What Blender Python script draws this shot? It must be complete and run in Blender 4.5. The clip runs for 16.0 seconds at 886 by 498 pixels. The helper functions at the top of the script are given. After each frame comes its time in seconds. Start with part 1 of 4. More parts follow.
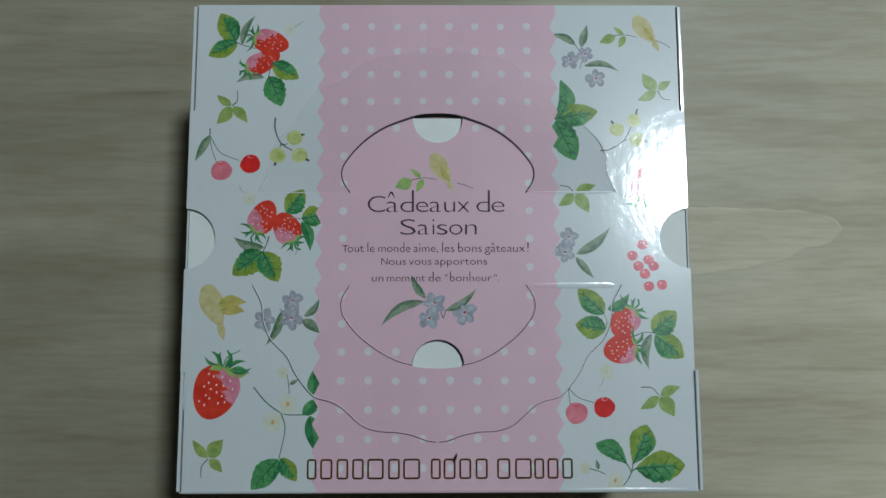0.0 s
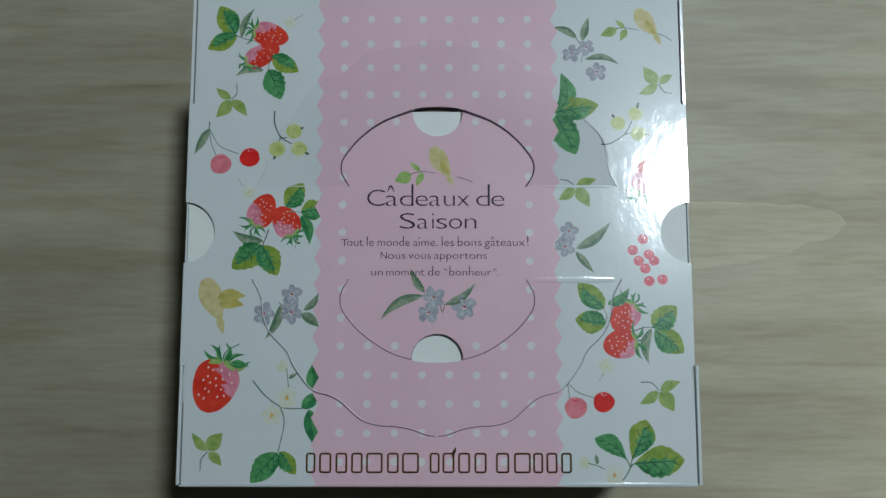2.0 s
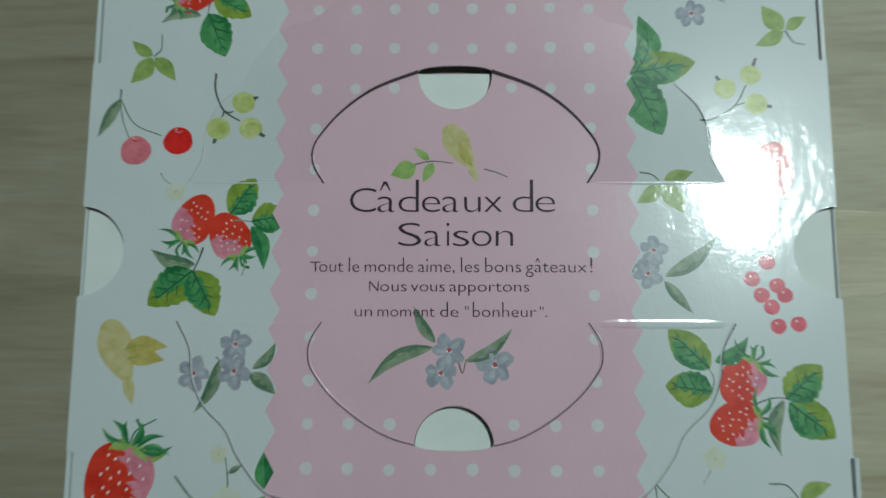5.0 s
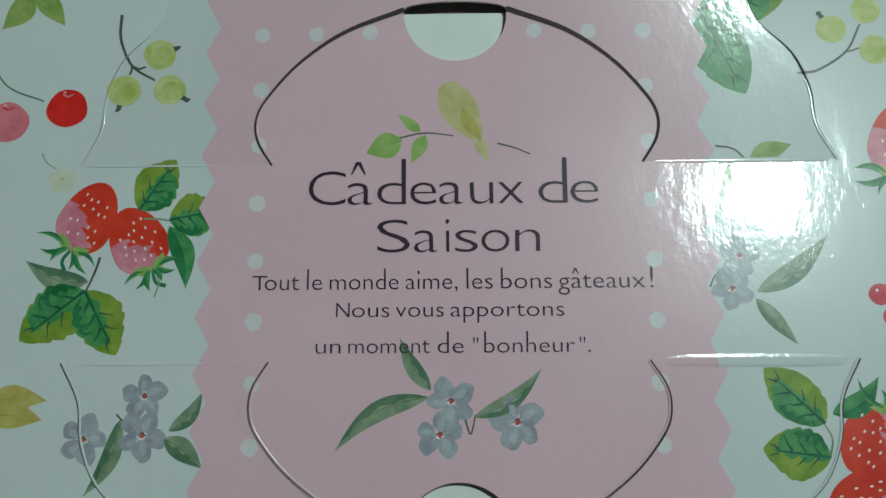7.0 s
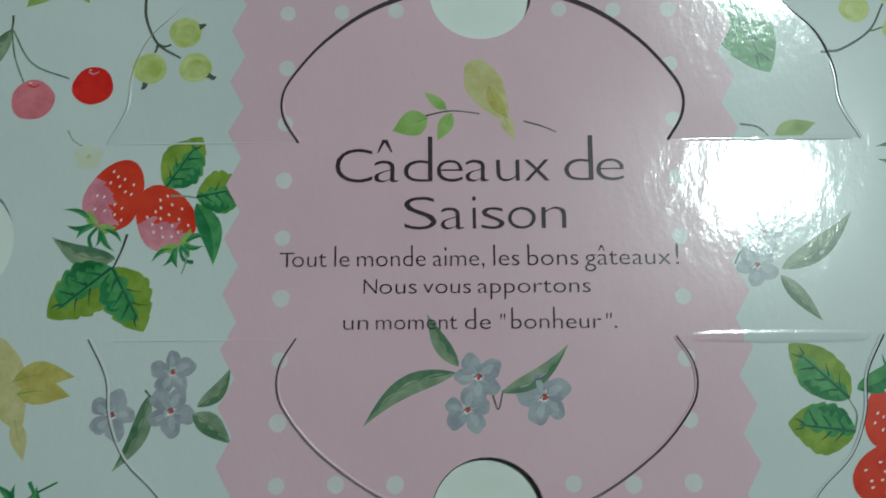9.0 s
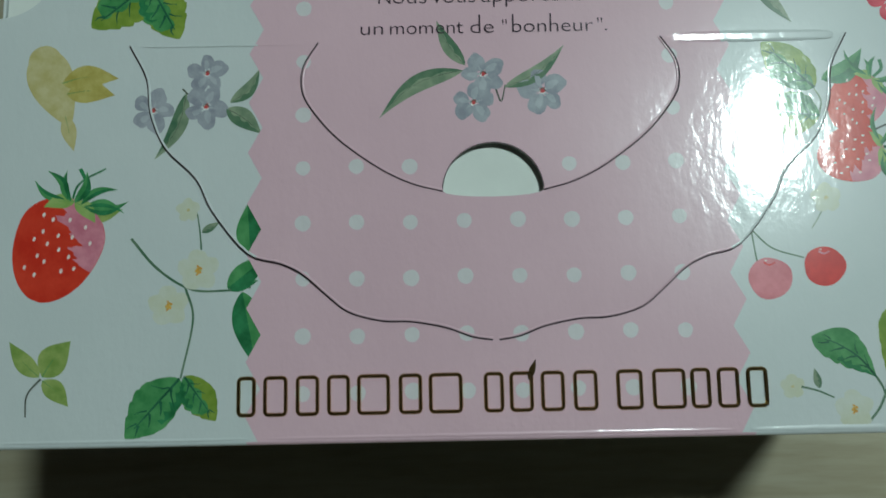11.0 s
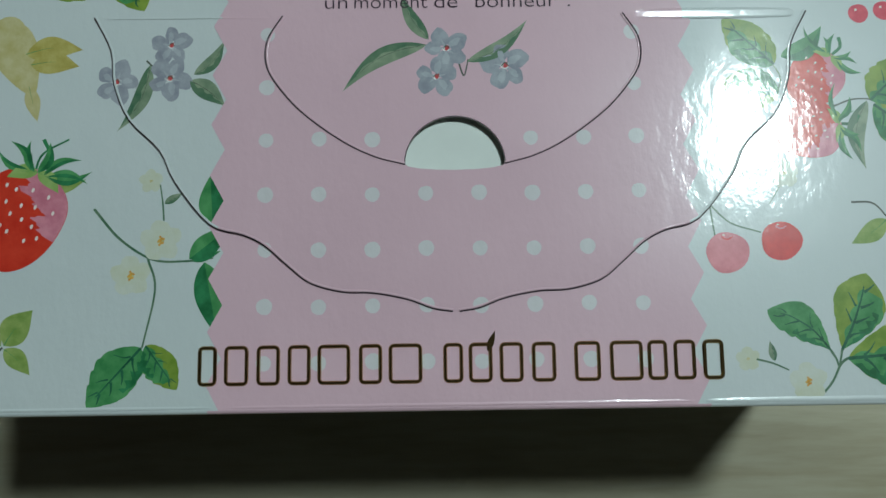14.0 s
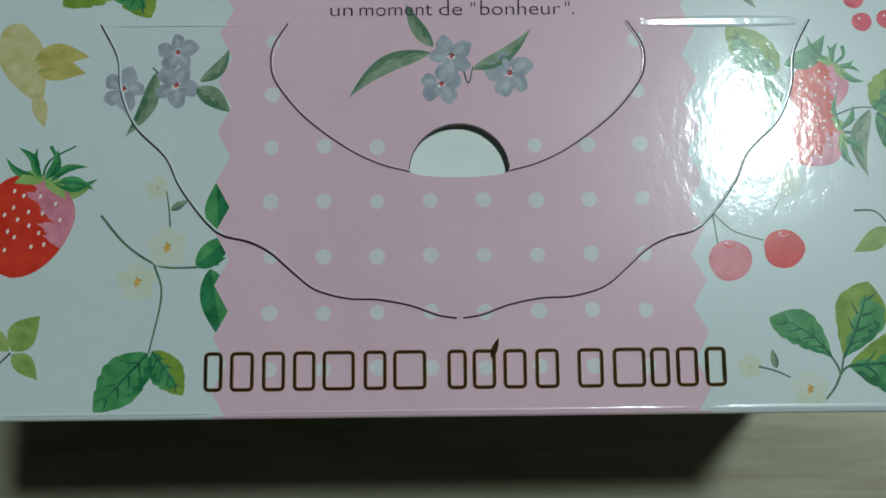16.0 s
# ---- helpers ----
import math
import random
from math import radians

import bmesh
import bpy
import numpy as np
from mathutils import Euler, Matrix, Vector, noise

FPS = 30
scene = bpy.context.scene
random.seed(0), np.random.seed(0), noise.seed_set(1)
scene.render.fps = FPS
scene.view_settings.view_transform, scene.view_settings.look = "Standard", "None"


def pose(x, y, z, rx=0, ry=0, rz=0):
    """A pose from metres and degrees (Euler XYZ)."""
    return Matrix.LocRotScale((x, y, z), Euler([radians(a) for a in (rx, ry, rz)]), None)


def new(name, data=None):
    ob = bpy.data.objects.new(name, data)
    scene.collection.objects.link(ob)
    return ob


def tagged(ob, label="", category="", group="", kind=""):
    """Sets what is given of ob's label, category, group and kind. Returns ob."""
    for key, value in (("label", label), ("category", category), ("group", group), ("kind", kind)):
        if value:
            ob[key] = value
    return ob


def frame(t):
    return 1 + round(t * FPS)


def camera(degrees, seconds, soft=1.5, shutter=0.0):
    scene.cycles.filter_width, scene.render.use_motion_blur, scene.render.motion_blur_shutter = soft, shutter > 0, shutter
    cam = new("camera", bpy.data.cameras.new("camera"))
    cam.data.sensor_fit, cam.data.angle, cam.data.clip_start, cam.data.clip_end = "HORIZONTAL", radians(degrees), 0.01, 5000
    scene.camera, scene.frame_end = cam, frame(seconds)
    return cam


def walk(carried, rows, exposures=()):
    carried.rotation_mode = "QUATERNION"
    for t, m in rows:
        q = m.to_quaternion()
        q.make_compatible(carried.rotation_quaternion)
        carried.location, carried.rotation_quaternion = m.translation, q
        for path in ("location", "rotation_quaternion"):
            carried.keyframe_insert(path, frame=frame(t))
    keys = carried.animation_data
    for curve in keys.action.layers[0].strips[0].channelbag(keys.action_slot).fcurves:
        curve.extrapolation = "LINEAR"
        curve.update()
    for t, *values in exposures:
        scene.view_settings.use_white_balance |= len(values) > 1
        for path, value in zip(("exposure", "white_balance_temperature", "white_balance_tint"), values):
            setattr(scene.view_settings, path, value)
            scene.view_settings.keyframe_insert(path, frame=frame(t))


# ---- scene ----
from mathutils.geometry import delaunay_2d_cdt

# ---- camera ----
cam = camera(66.0, 16.0, soft=1.5, shutter=0.5)
BOX_HEIGHT = 0.095
PATH = [
    (0.0, 0.00028, -0.03917, 0.32268, 6.031, -0.364, -0.132),
    (0.5, 0.00489, -0.04009, 0.32316, 5.749, 0.045, 0.239),
    (1.0, 0.00258, -0.04017, 0.32334, 5.755, -0.250, 0.134),
    (1.5, 0.00201, -0.03794, 0.32345, 5.232, -0.061, 0.241),
    (2.0, 0.00260, -0.03912, 0.32179, 5.542, -0.009, 0.037),
    (2.5, 0.00270, -0.03606, 0.32113, 5.182, 0.505, 0.290),
    (3.0, 0.00155, -0.03829, 0.31939, 5.474, 0.174, 0.250),
    (3.5, 0.00204, -0.03577, 0.31837, 5.016, 0.377, 0.334),
    (3.7, 0.00139, -0.03730, 0.31522, 5.363, 0.568, 0.319),
    (5.8, 0.00175, -0.01977, 0.15989, 8.347, 1.524, 0.070),
    (6.0, -0.00018, -0.01987, 0.15597, 8.728, 1.114, -0.162),
    (6.5, -0.00001, -0.01905, 0.15255, 8.400, 1.287, -0.110),
    (7.0, -0.00100, -0.01860, 0.15100, 7.943, 0.886, -0.392),
    (7.5, 0.00033, -0.01802, 0.15084, 7.679, 1.011, -0.372),
    (8.0, -0.00076, -0.01899, 0.15021, 7.678, 0.895, -0.485),
    (8.5, -0.00188, -0.02009, 0.15011, 7.821, 0.771, -0.459),
    (9.0, -0.00797, -0.02295, 0.15117, 7.641, 0.529, -0.415),
    (9.5, -0.01404, -0.03552, 0.15578, 6.917, 0.759, -1.132),
    (10.0, -0.01917, -0.06171, 0.15892, 7.708, 0.680, -1.401),
    (10.2, -0.01864, -0.07050, 0.15763, 6.935, 0.438, -1.471),
    (12.3, -0.00347, -0.09822, 0.16404, 6.171, -0.039, -0.359),
    (12.5, -0.00402, -0.09787, 0.16296, 6.063, -0.002, -0.434),
    (13.0, -0.00366, -0.09793, 0.16173, 6.247, -0.302, -0.717),
    (13.5, -0.00554, -0.09889, 0.16103, 6.551, -0.717, -0.907),
    (14.0, -0.00439, -0.09743, 0.16042, 6.168, -0.349, -0.791),
    (14.5, -0.00479, -0.09695, 0.16006, 6.072, -0.396, -0.837),
    (15.0, -0.00284, -0.09556, 0.15936, 5.633, 0.000, -0.565),
    (15.5, -0.00438, -0.09747, 0.15912, 6.346, -0.529, -0.709),
    (16.0, -0.00507, -0.09490, 0.16172, 5.826, -0.255, -0.623),
]
EXPOSURES = [(0.0, -0.05, 6050, 14), (3.7, -0.05, 6050, 14), (5.8, -0.06, 6280, -1), (10.2, -0.06, 6280, -1), (12.3, 0.06, 6120, 4), (16.0, 0.06, 6120, 4)]
walk(cam, [(t, pose(x, y, z + BOX_HEIGHT, rx, ry, rz)) for t, x, y, z, rx, ry, rz in PATH], EXPOSURES)

# ---- light ----
world = bpy.data.worlds.new("dim_room")
world.use_nodes = True
world.node_tree.nodes["Background"].inputs["Color"].default_value = (0.7, 0.8, 0.9, 1)
world.node_tree.nodes["Background"].inputs["Strength"].default_value = 0.02
scene.world = world
LAMP = Vector((0.65, 0.62, 1.74))
LAMP_POWER = 162.0

# ---- materials ----


def node_material(name):
    m = bpy.data.materials.new(name)
    m.use_nodes = True
    return m, m.node_tree.nodes, m.node_tree.links, m.node_tree.nodes["Principled BSDF"]


def noise_node(nodes, links, scale, detail=4.0, stretch=(1, 1, 1), rough=0.55):
    coord = nodes.new("ShaderNodeTexCoord")
    mapping = nodes.new("ShaderNodeMapping")
    mapping.inputs["Scale"].default_value = stretch
    links.new(coord.outputs["Object"], mapping.inputs["Vector"])
    tex = nodes.new("ShaderNodeTexNoise")
    tex.inputs["Scale"].default_value = scale
    tex.inputs["Detail"].default_value = detail
    tex.inputs["Roughness"].default_value = rough
    links.new(mapping.outputs["Vector"], tex.inputs["Vector"])
    return tex


def ramp_node(nodes, links, source, stops):
    ramp = nodes.new("ShaderNodeValToRGB")
    e = ramp.color_ramp.elements
    e[0].position, e[0].color = stops[0][0], (*stops[0][1], 1)
    e[1].position, e[1].color = stops[-1][0], (*stops[-1][1], 1)
    for p, c in stops[1:-1]:
        n = e.new(p)
        n.color = (*c, 1)
    links.new(source, ramp.inputs["Fac"])
    return ramp


def card_relief(nodes, links, bsdf, amount=1.0):
    """Orange peel of the coated card, in two sizes."""
    fine = noise_node(nodes, links, 800, 2.0, (1, 0.75, 1))
    wide = noise_node(nodes, links, 230, 3.0, (1, 0.5, 1), 0.6)
    pucker = noise_node(nodes, links, 75, 2.0, (1, 0.6, 1))
    last = fine.outputs["Fac"]
    for tex, gain in ((wide, 3.6), (pucker, 5.0)):
        add = nodes.new("ShaderNodeMath")
        add.operation = "MULTIPLY_ADD"
        add.inputs[1].default_value = gain
        links.new(tex.outputs["Fac"], add.inputs[0])
        links.new(last, add.inputs[2])
        last = add.outputs[0]
    bump = nodes.new("ShaderNodeBump")
    bump.inputs["Strength"].default_value = 0.30 * amount
    bump.inputs["Distance"].default_value = 0.00011
    links.new(last, bump.inputs["Height"])
    links.new(bump.outputs["Normal"], bsdf.inputs["Normal"])


def ink(name, dark, light, scale=160, rough=0.11):
    """Watercolour-like print on coated card: two tones mixed in washes."""
    m, nodes, links, bsdf = node_material(name)
    wash = noise_node(nodes, links, scale, 5.0, rough=0.6)
    ramp = ramp_node(nodes, links, wash.outputs["Fac"], [(0.36, dark), (0.64, light)])
    links.new(ramp.outputs["Color"], bsdf.inputs["Base Color"])
    bsdf.inputs["Roughness"].default_value = rough
    bsdf.inputs["Specular IOR Level"].default_value = 0.5
    # varnish over the print: a faint wide sheen round the sharp gloss
    bsdf.inputs["Coat Weight"].default_value = 0.55
    bsdf.inputs["Coat Roughness"].default_value = 0.34
    card_relief(nodes, links, bsdf)
    return m


def plain(name, colour, rough=0.5, metal=0.0, vary=0.12, scale=80):
    m, nodes, links, bsdf = node_material(name)
    tex = noise_node(nodes, links, scale)
    ramp = ramp_node(nodes, links, tex.outputs["Fac"], [(0.3, [c * (1 - vary) for c in colour]), (0.7, [min(1, c * (1 + vary)) for c in colour])])
    links.new(ramp.outputs["Color"], bsdf.inputs["Base Color"])
    bsdf.inputs["Roughness"].default_value = rough
    bsdf.inputs["Metallic"].default_value = metal
    return m


def wood(name, gain=1.0):
    """Pale straight-grained wood, grain along x, with broad boards' tone and thin darker growth lines."""
    m, nodes, links, bsdf = node_material(name)
    broad = noise_node(nodes, links, 11, 3.0, (0.30, 1.6, 1))
    lines = noise_node(nodes, links, 70, 6.0, (0.11, 1.0, 1), 0.62)
    rings = noise_node(nodes, links, 20, 4.0, (0.09, 1.0, 1), 0.5)
    fibre = noise_node(nodes, links, 380, 3.0, (0.12, 1.0, 1))
    base = ramp_node(nodes, links, broad.outputs["Fac"], [(p, [gain * v for v in c]) for p, c in ((0.3, (0.268, 0.247, 0.176)), (0.52, (0.322, 0.303, 0.221)), (0.72, (0.408, 0.385, 0.290)))])
    grain = ramp_node(nodes, links, lines.outputs["Fac"], [(0.28, (0.76, 0.73, 0.665)), (0.47, (0.955, 0.945, 0.925)), (0.7, (1.0, 1.0, 1.0))])
    ring = ramp_node(nodes, links, rings.outputs["Fac"], [(0.44, (1.0, 1.0, 1.0)), (0.485, (0.90, 0.88, 0.84)), (0.51, (0.985, 0.98, 0.975)), (0.62, (1.0, 1.0, 1.0))])
    thin = ramp_node(nodes, links, fibre.outputs["Fac"], [(0.3, (0.89, 0.875, 0.85)), (0.6, (1.0, 1.0, 1.0))])
    # brighter light on the right of the top, painted into the wood colour
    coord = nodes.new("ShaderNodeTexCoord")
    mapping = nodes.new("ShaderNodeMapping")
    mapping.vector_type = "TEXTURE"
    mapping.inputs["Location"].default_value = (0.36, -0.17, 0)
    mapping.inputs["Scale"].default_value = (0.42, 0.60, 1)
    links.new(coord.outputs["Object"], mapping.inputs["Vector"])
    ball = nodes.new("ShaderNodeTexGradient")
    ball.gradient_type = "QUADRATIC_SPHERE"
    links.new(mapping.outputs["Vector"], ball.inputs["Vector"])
    lamp_side = ramp_node(nodes, links, ball.outputs["Fac"], [(0.0, (1.0, 1.0, 1.0)), (0.9, (2.20, 2.19, 2.17))])
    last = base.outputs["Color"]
    for ramp in (grain, ring, thin, lamp_side):
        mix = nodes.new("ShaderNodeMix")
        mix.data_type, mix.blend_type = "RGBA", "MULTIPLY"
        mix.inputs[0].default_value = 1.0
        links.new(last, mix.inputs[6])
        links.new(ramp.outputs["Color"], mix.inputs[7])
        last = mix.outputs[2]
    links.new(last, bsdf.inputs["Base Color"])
    bsdf.inputs["Roughness"].default_value = 0.55
    bump = nodes.new("ShaderNodeBump")
    bump.inputs["Strength"].default_value = 0.2
    bump.inputs["Distance"].default_value = 0.0002
    links.new(fibre.outputs["Fac"], bump.inputs["Height"])
    links.new(bump.outputs["Normal"], bsdf.inputs["Normal"])
    return m


WHITE = ink("coated_white_card", (0.60, 0.65, 0.65), (0.63, 0.675, 0.675), 25)
PINK = ink("rose_pink_print", (0.69, 0.465, 0.535), (0.72, 0.49, 0.56), 30)
DOT = ink("white_dot_print", (0.66, 0.64, 0.65), (0.70, 0.68, 0.69), 200)
INNER = plain("uncoated_white_board", (0.70, 0.74, 0.70), 0.6, vary=0.04)
RAW = plain("raw_cut_card_edge", (0.62, 0.58, 0.55), 0.8)
# near-black for the die-cut lines and for the shade in the side slots
CUT_SHADE = plain("dark_cut_and_slot_shade", (0.045, 0.028, 0.035), 0.8)
INSIDE = plain("grey_board_inside", (0.34, 0.28, 0.28), 0.9)
RED = ink("strawberry_red", (0.58, 0.030, 0.015), (0.70, 0.060, 0.030), 130)
CHERRY = ink("cherry_red", (0.58, 0.014, 0.012), (0.74, 0.030, 0.024), 160)
ROSE_CHERRY = ink("cherry_pink", (0.60, 0.15, 0.19), (0.74, 0.24, 0.28), 160)
ROSE = ink("berry_pink", (0.56, 0.17, 0.24), (0.72, 0.29, 0.36), 190)
SEED = ink("seed_white", (0.80, 0.66, 0.62), (0.84, 0.74, 0.70), 300)
GREEN = ink("deep_green", (0.018, 0.125, 0.045), (0.045, 0.24, 0.095), 240)
VEIN = ink("vein_green", (0.012, 0.085, 0.045), (0.03, 0.15, 0.08), 300)
MID = ink("leaf_green", (0.050, 0.225, 0.072), (0.11, 0.34, 0.125), 240)
LIME = ink("yellow_green", (0.165, 0.275, 0.035), (0.275, 0.375, 0.065), 220)
SPRIG = ink("sprig_lime", (0.20, 0.32, 0.07), (0.35, 0.44, 0.14), 220)
SPRIG_PALE = ink("pale_sprig_green", (0.24, 0.40, 0.10), (0.36, 0.50, 0.17), 220)
SAGE = ink("sage_green", (0.17, 0.25, 0.16), (0.30, 0.37, 0.25), 230)
SAGE_DARK = ink("sage_dark", (0.06, 0.15, 0.085), (0.14, 0.23, 0.14), 230)
BLUE_PALE = ink("pale_blue_petal", (0.37, 0.395, 0.44), (0.475, 0.505, 0.535), 260)
STALK = ink("dark_stalk", (0.055, 0.065, 0.05), (0.11, 0.13, 0.10), 300)
BLUE = ink("grey_blue_petal", (0.275, 0.29, 0.34), (0.405, 0.425, 0.47), 260)
EYE = ink("petal_eye_red", (0.45, 0.03, 0.05), (0.60, 0.10, 0.10), 300)
PETAL_WHITE = ink("petal_white", (0.85, 0.86, 0.84), (0.88, 0.88, 0.86), 300)
CREAM = ink("cream_petal", (0.60, 0.625, 0.48), (0.64, 0.675, 0.605), 120)
ORANGE = ink("stamen_orange", (0.55, 0.24, 0.03), (0.75, 0.45, 0.08), 600)
YELLOW = ink("soft_yellow", (0.50, 0.44, 0.18), (0.61, 0.56, 0.31), 210)
OCHRE = ink("ochre", (0.40, 0.33, 0.07), (0.54, 0.48, 0.16), 230)
BERRY = ink("gooseberry_green", (0.44, 0.52, 0.14), (0.62, 0.66, 0.32), 200)
BERRY_DEEP = ink("gooseberry_shade", (0.40, 0.48, 0.12), (0.60, 0.64, 0.29), 160)
CURRANT = ink("currant_red", (0.55, 0.02, 0.06), (0.72, 0.09, 0.13), 200)
TEXT = ink("plum_black_ink", (0.035, 0.018, 0.03), (0.05, 0.03, 0.045), 300)
FOIL = plain("gold_foil", (0.50, 0.36, 0.17), 0.14, 1.0, 0.05, 400)
WOOD = wood("pale_table_wood", 1.0)
PALE = wood("pale_wood_figure", 1.20)
PLASTER = plain("room_plaster", (0.34, 0.33, 0.31), 0.9, vary=0.05, scale=6)
FLOORING = plain("brown_floor", (0.16, 0.11, 0.07), 0.5, scale=9)

# ---- small helpers ----


def mesh_object(name, verts, faces, materials, parent=None, label="", slots=None, smooth=False):
    me = bpy.data.meshes.new(name)
    me.from_pydata(verts, [], faces)
    for m in materials:
        me.materials.append(m)
    if slots:
        me.polygons.foreach_set("material_index", slots)
    if smooth:
        me.polygons.foreach_set("use_smooth", [True] * len(me.polygons))
    me.update()
    ob = new(name, me)
    ob.parent = parent
    return tagged(ob, label)


def part(name, bm, material, parent=None, label=""):
    me = bpy.data.meshes.new(name)
    bm.to_mesh(me)
    bm.free()
    me.materials.append(material)
    ob = new(name, me)
    ob.parent = parent
    return tagged(ob, label)


def block(x0, x1, y0, y1, z0, z1, bevel=0.0, segments=2):
    bm = bmesh.new()
    bmesh.ops.create_cube(bm, size=1.0)
    for v in bm.verts:
        v.co = (x0 + (v.co.x + 0.5) * (x1 - x0), y0 + (v.co.y + 0.5) * (y1 - y0), z0 + (v.co.z + 0.5) * (z1 - z0))
    if bevel:
        bmesh.ops.bevel(bm, geom=bm.edges, offset=bevel, segments=segments, affect="EDGES", profile=0.5)
    return bm


def spline(points, steps=6):
    """A smooth line through a few points (Catmull-Rom)."""
    p = [np.array(q, float) for q in points]
    p = [2 * p[0] - p[1], *p, 2 * p[-1] - p[-2]]
    out = []
    for a, b, c, d in zip(p, p[1:], p[2:], p[3:]):
        for k in range(steps):
            u = k / steps
            out.append(tuple(0.5 * (2 * b + (c - a) * u + (2 * a - 5 * b + 4 * c - d) * u * u + (3 * b - a - 3 * c + d) * u**3)))
    out.append(tuple(p[-2]))
    return out


def inside(x, y, poly):
    hit = False
    for (x0, y0), (x1, y1) in zip(poly, poly[1:] + poly[:1]):
        if (y0 > y) != (y1 > y) and x < (x1 - x0) * (y - y0) / (y1 - y0) + x0:
            hit = not hit
    return hit


def mirrored(half, sx=-1, sy=1):
    return [(sx * x, sy * y) for x, y in half]


# ---- the room, closed round the table ----
wall_spec = (("wall_north", -2.2, 2.2, 1.9, 2.0), ("wall_south", -2.2, 2.2, -2.0, -1.9), ("wall_west", -2.3, -2.2, -2.0, 2.0), ("wall_east", 2.2, 2.3, -2.0, 2.0))
for name, x0, x1, y0, y1 in wall_spec:
    tagged(part(name, block(x0, x1, y0, y1, -0.72, 1.80), PLASTER), "plain grey plaster wall of the dim room", "wall", kind="structure")
tagged(part("ceiling", block(-2.2, 2.2, -1.9, 1.9, 1.78, 1.88), PLASTER), "plain plaster ceiling above the table", "ceiling", kind="structure")
tagged(part("floor", block(-2.2, 2.2, -1.9, 1.9, -0.78, -0.72), FLOORING), "plain brown floor beneath the table", "floor", kind="structure")

lamp = new("ceiling_lamp")
lamp.location = LAMP
tagged(lamp, "round white ceiling lamp, switched on", "lamp")
glow, gn, gl, gb = node_material("lamp_glow")
gb.inputs["Base Color"].default_value = (0.9, 0.9, 0.9, 1)
gb.inputs["Emission Color"].default_value = (0.88, 1.0, 0.99, 1)
gb.inputs["Emission Strength"].default_value = LAMP_POWER
bm = bmesh.new()
bmesh.ops.create_circle(bm, cap_ends=True, segments=40, radius=0.125)
bmesh.ops.reverse_faces(bm, faces=bm.faces)
part("diffuser", bm, glow, lamp, "glowing white diffuser")
bm = bmesh.new()
bmesh.ops.create_cone(bm, cap_ends=True, segments=40, radius1=0.165, radius2=0.12, depth=0.036)
bmesh.ops.translate(bm, verts=bm.verts, vec=(0, 0, 0.0205))
part("housing", bm, plain("lamp_white", (0.7, 0.7, 0.7), 0.4), lamp, "white housing")

# ---- the table ----
table = new("table")
tagged(table, "pale wooden table with straight fine grain", "table")
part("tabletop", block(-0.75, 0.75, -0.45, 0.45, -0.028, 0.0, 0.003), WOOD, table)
for x in (-0.68, 0.68):
    for y in (-0.38, 0.38):
        part("leg", block(x - 0.03, x + 0.03, y - 0.03, y + 0.03, -0.72, -0.028, 0.004), WOOD, table)

# tongue of paler heartwood figure beside the box, edged by a darker growth line
for name, grow, z, material in (("growth_line", 0.9, 0.00004, plain("growth_line_brown", (0.47, 0.42, 0.31), 0.55, vary=0.2)), ("wood_figure", 0.0, 0.00008, PALE)):
    upper = spline([(0.10, 0.031 + grow * 0.001), (0.17, 0.030 + grow * 0.0008), (0.228, 0.0275 + grow * 0.0007), (0.243, 0.024), (0.250, 0.0165)], 6)
    lower = spline([(0.250, 0.0165), (0.243, 0.009), (0.228, 0.006 - grow * 0.0006), (0.212, -0.0015 - grow * 0.0004), (0.17, -0.009 - grow * 0.0005), (0.10, -0.012 - grow * 0.0006)], 6)
    ring_pts = [(x + 0.0015 * grow * (x > 0.24), y + 0.0007 * math.sin(x * 260)) for x, y in upper + lower[1:]]
    mesh_object(name, [(x, y, z) for x, y in ring_pts], [list(range(len(ring_pts)))[::-1]], [material], table)

# ---- the gift box: body ----
W, D, F = 120.0, 116.5, 117.8  # half width, and the back and front edges
MM = 0.001
box = new("gift_box")
tagged(box, "white and pink printed card gift box, closed, on the wooden table", "gift box")


def box_wall(name, x0, x1, y0, y1, z0, z1, material=WHITE):
    return part(name, block(x0 * MM, x1 * MM, y0 * MM, y1 * MM, z0 * MM, z1 * MM, 0.0002, 1), material, box)


TOP = BOX_HEIGHT / MM
box_wall("bottom", -W + 1, W - 1, -F + 1, D - 1, 0.05, 0.6, INSIDE)
box_wall("side_wall", -W, -W + 0.7, -F + 0.8, D - 0.8, 0, TOP - 1.1)
box_wall("side_wall", W - 0.7, W, -F + 0.8, D - 0.8, 0, TOP - 1.1)
box_wall("front_wall", -W + 0.9, W - 0.9, -F, -F + 0.7, 0, TOP - 1.3)
box_wall("back_wall", -W + 0.9, W - 0.9, D - 0.7, D, 0, TOP - 1.3)
# inner boards that show through the finger holes and at the side notches
box_wall("inner_board", -W + 0.9, W - 0.9, -80, 59.2, TOP - 2.3, TOP - 1.7, INNER)
box_wall("inner_liner", -W + 2, W - 2, -F + 2, D - 2, TOP - 3.6, TOP - 3.1, INSIDE)

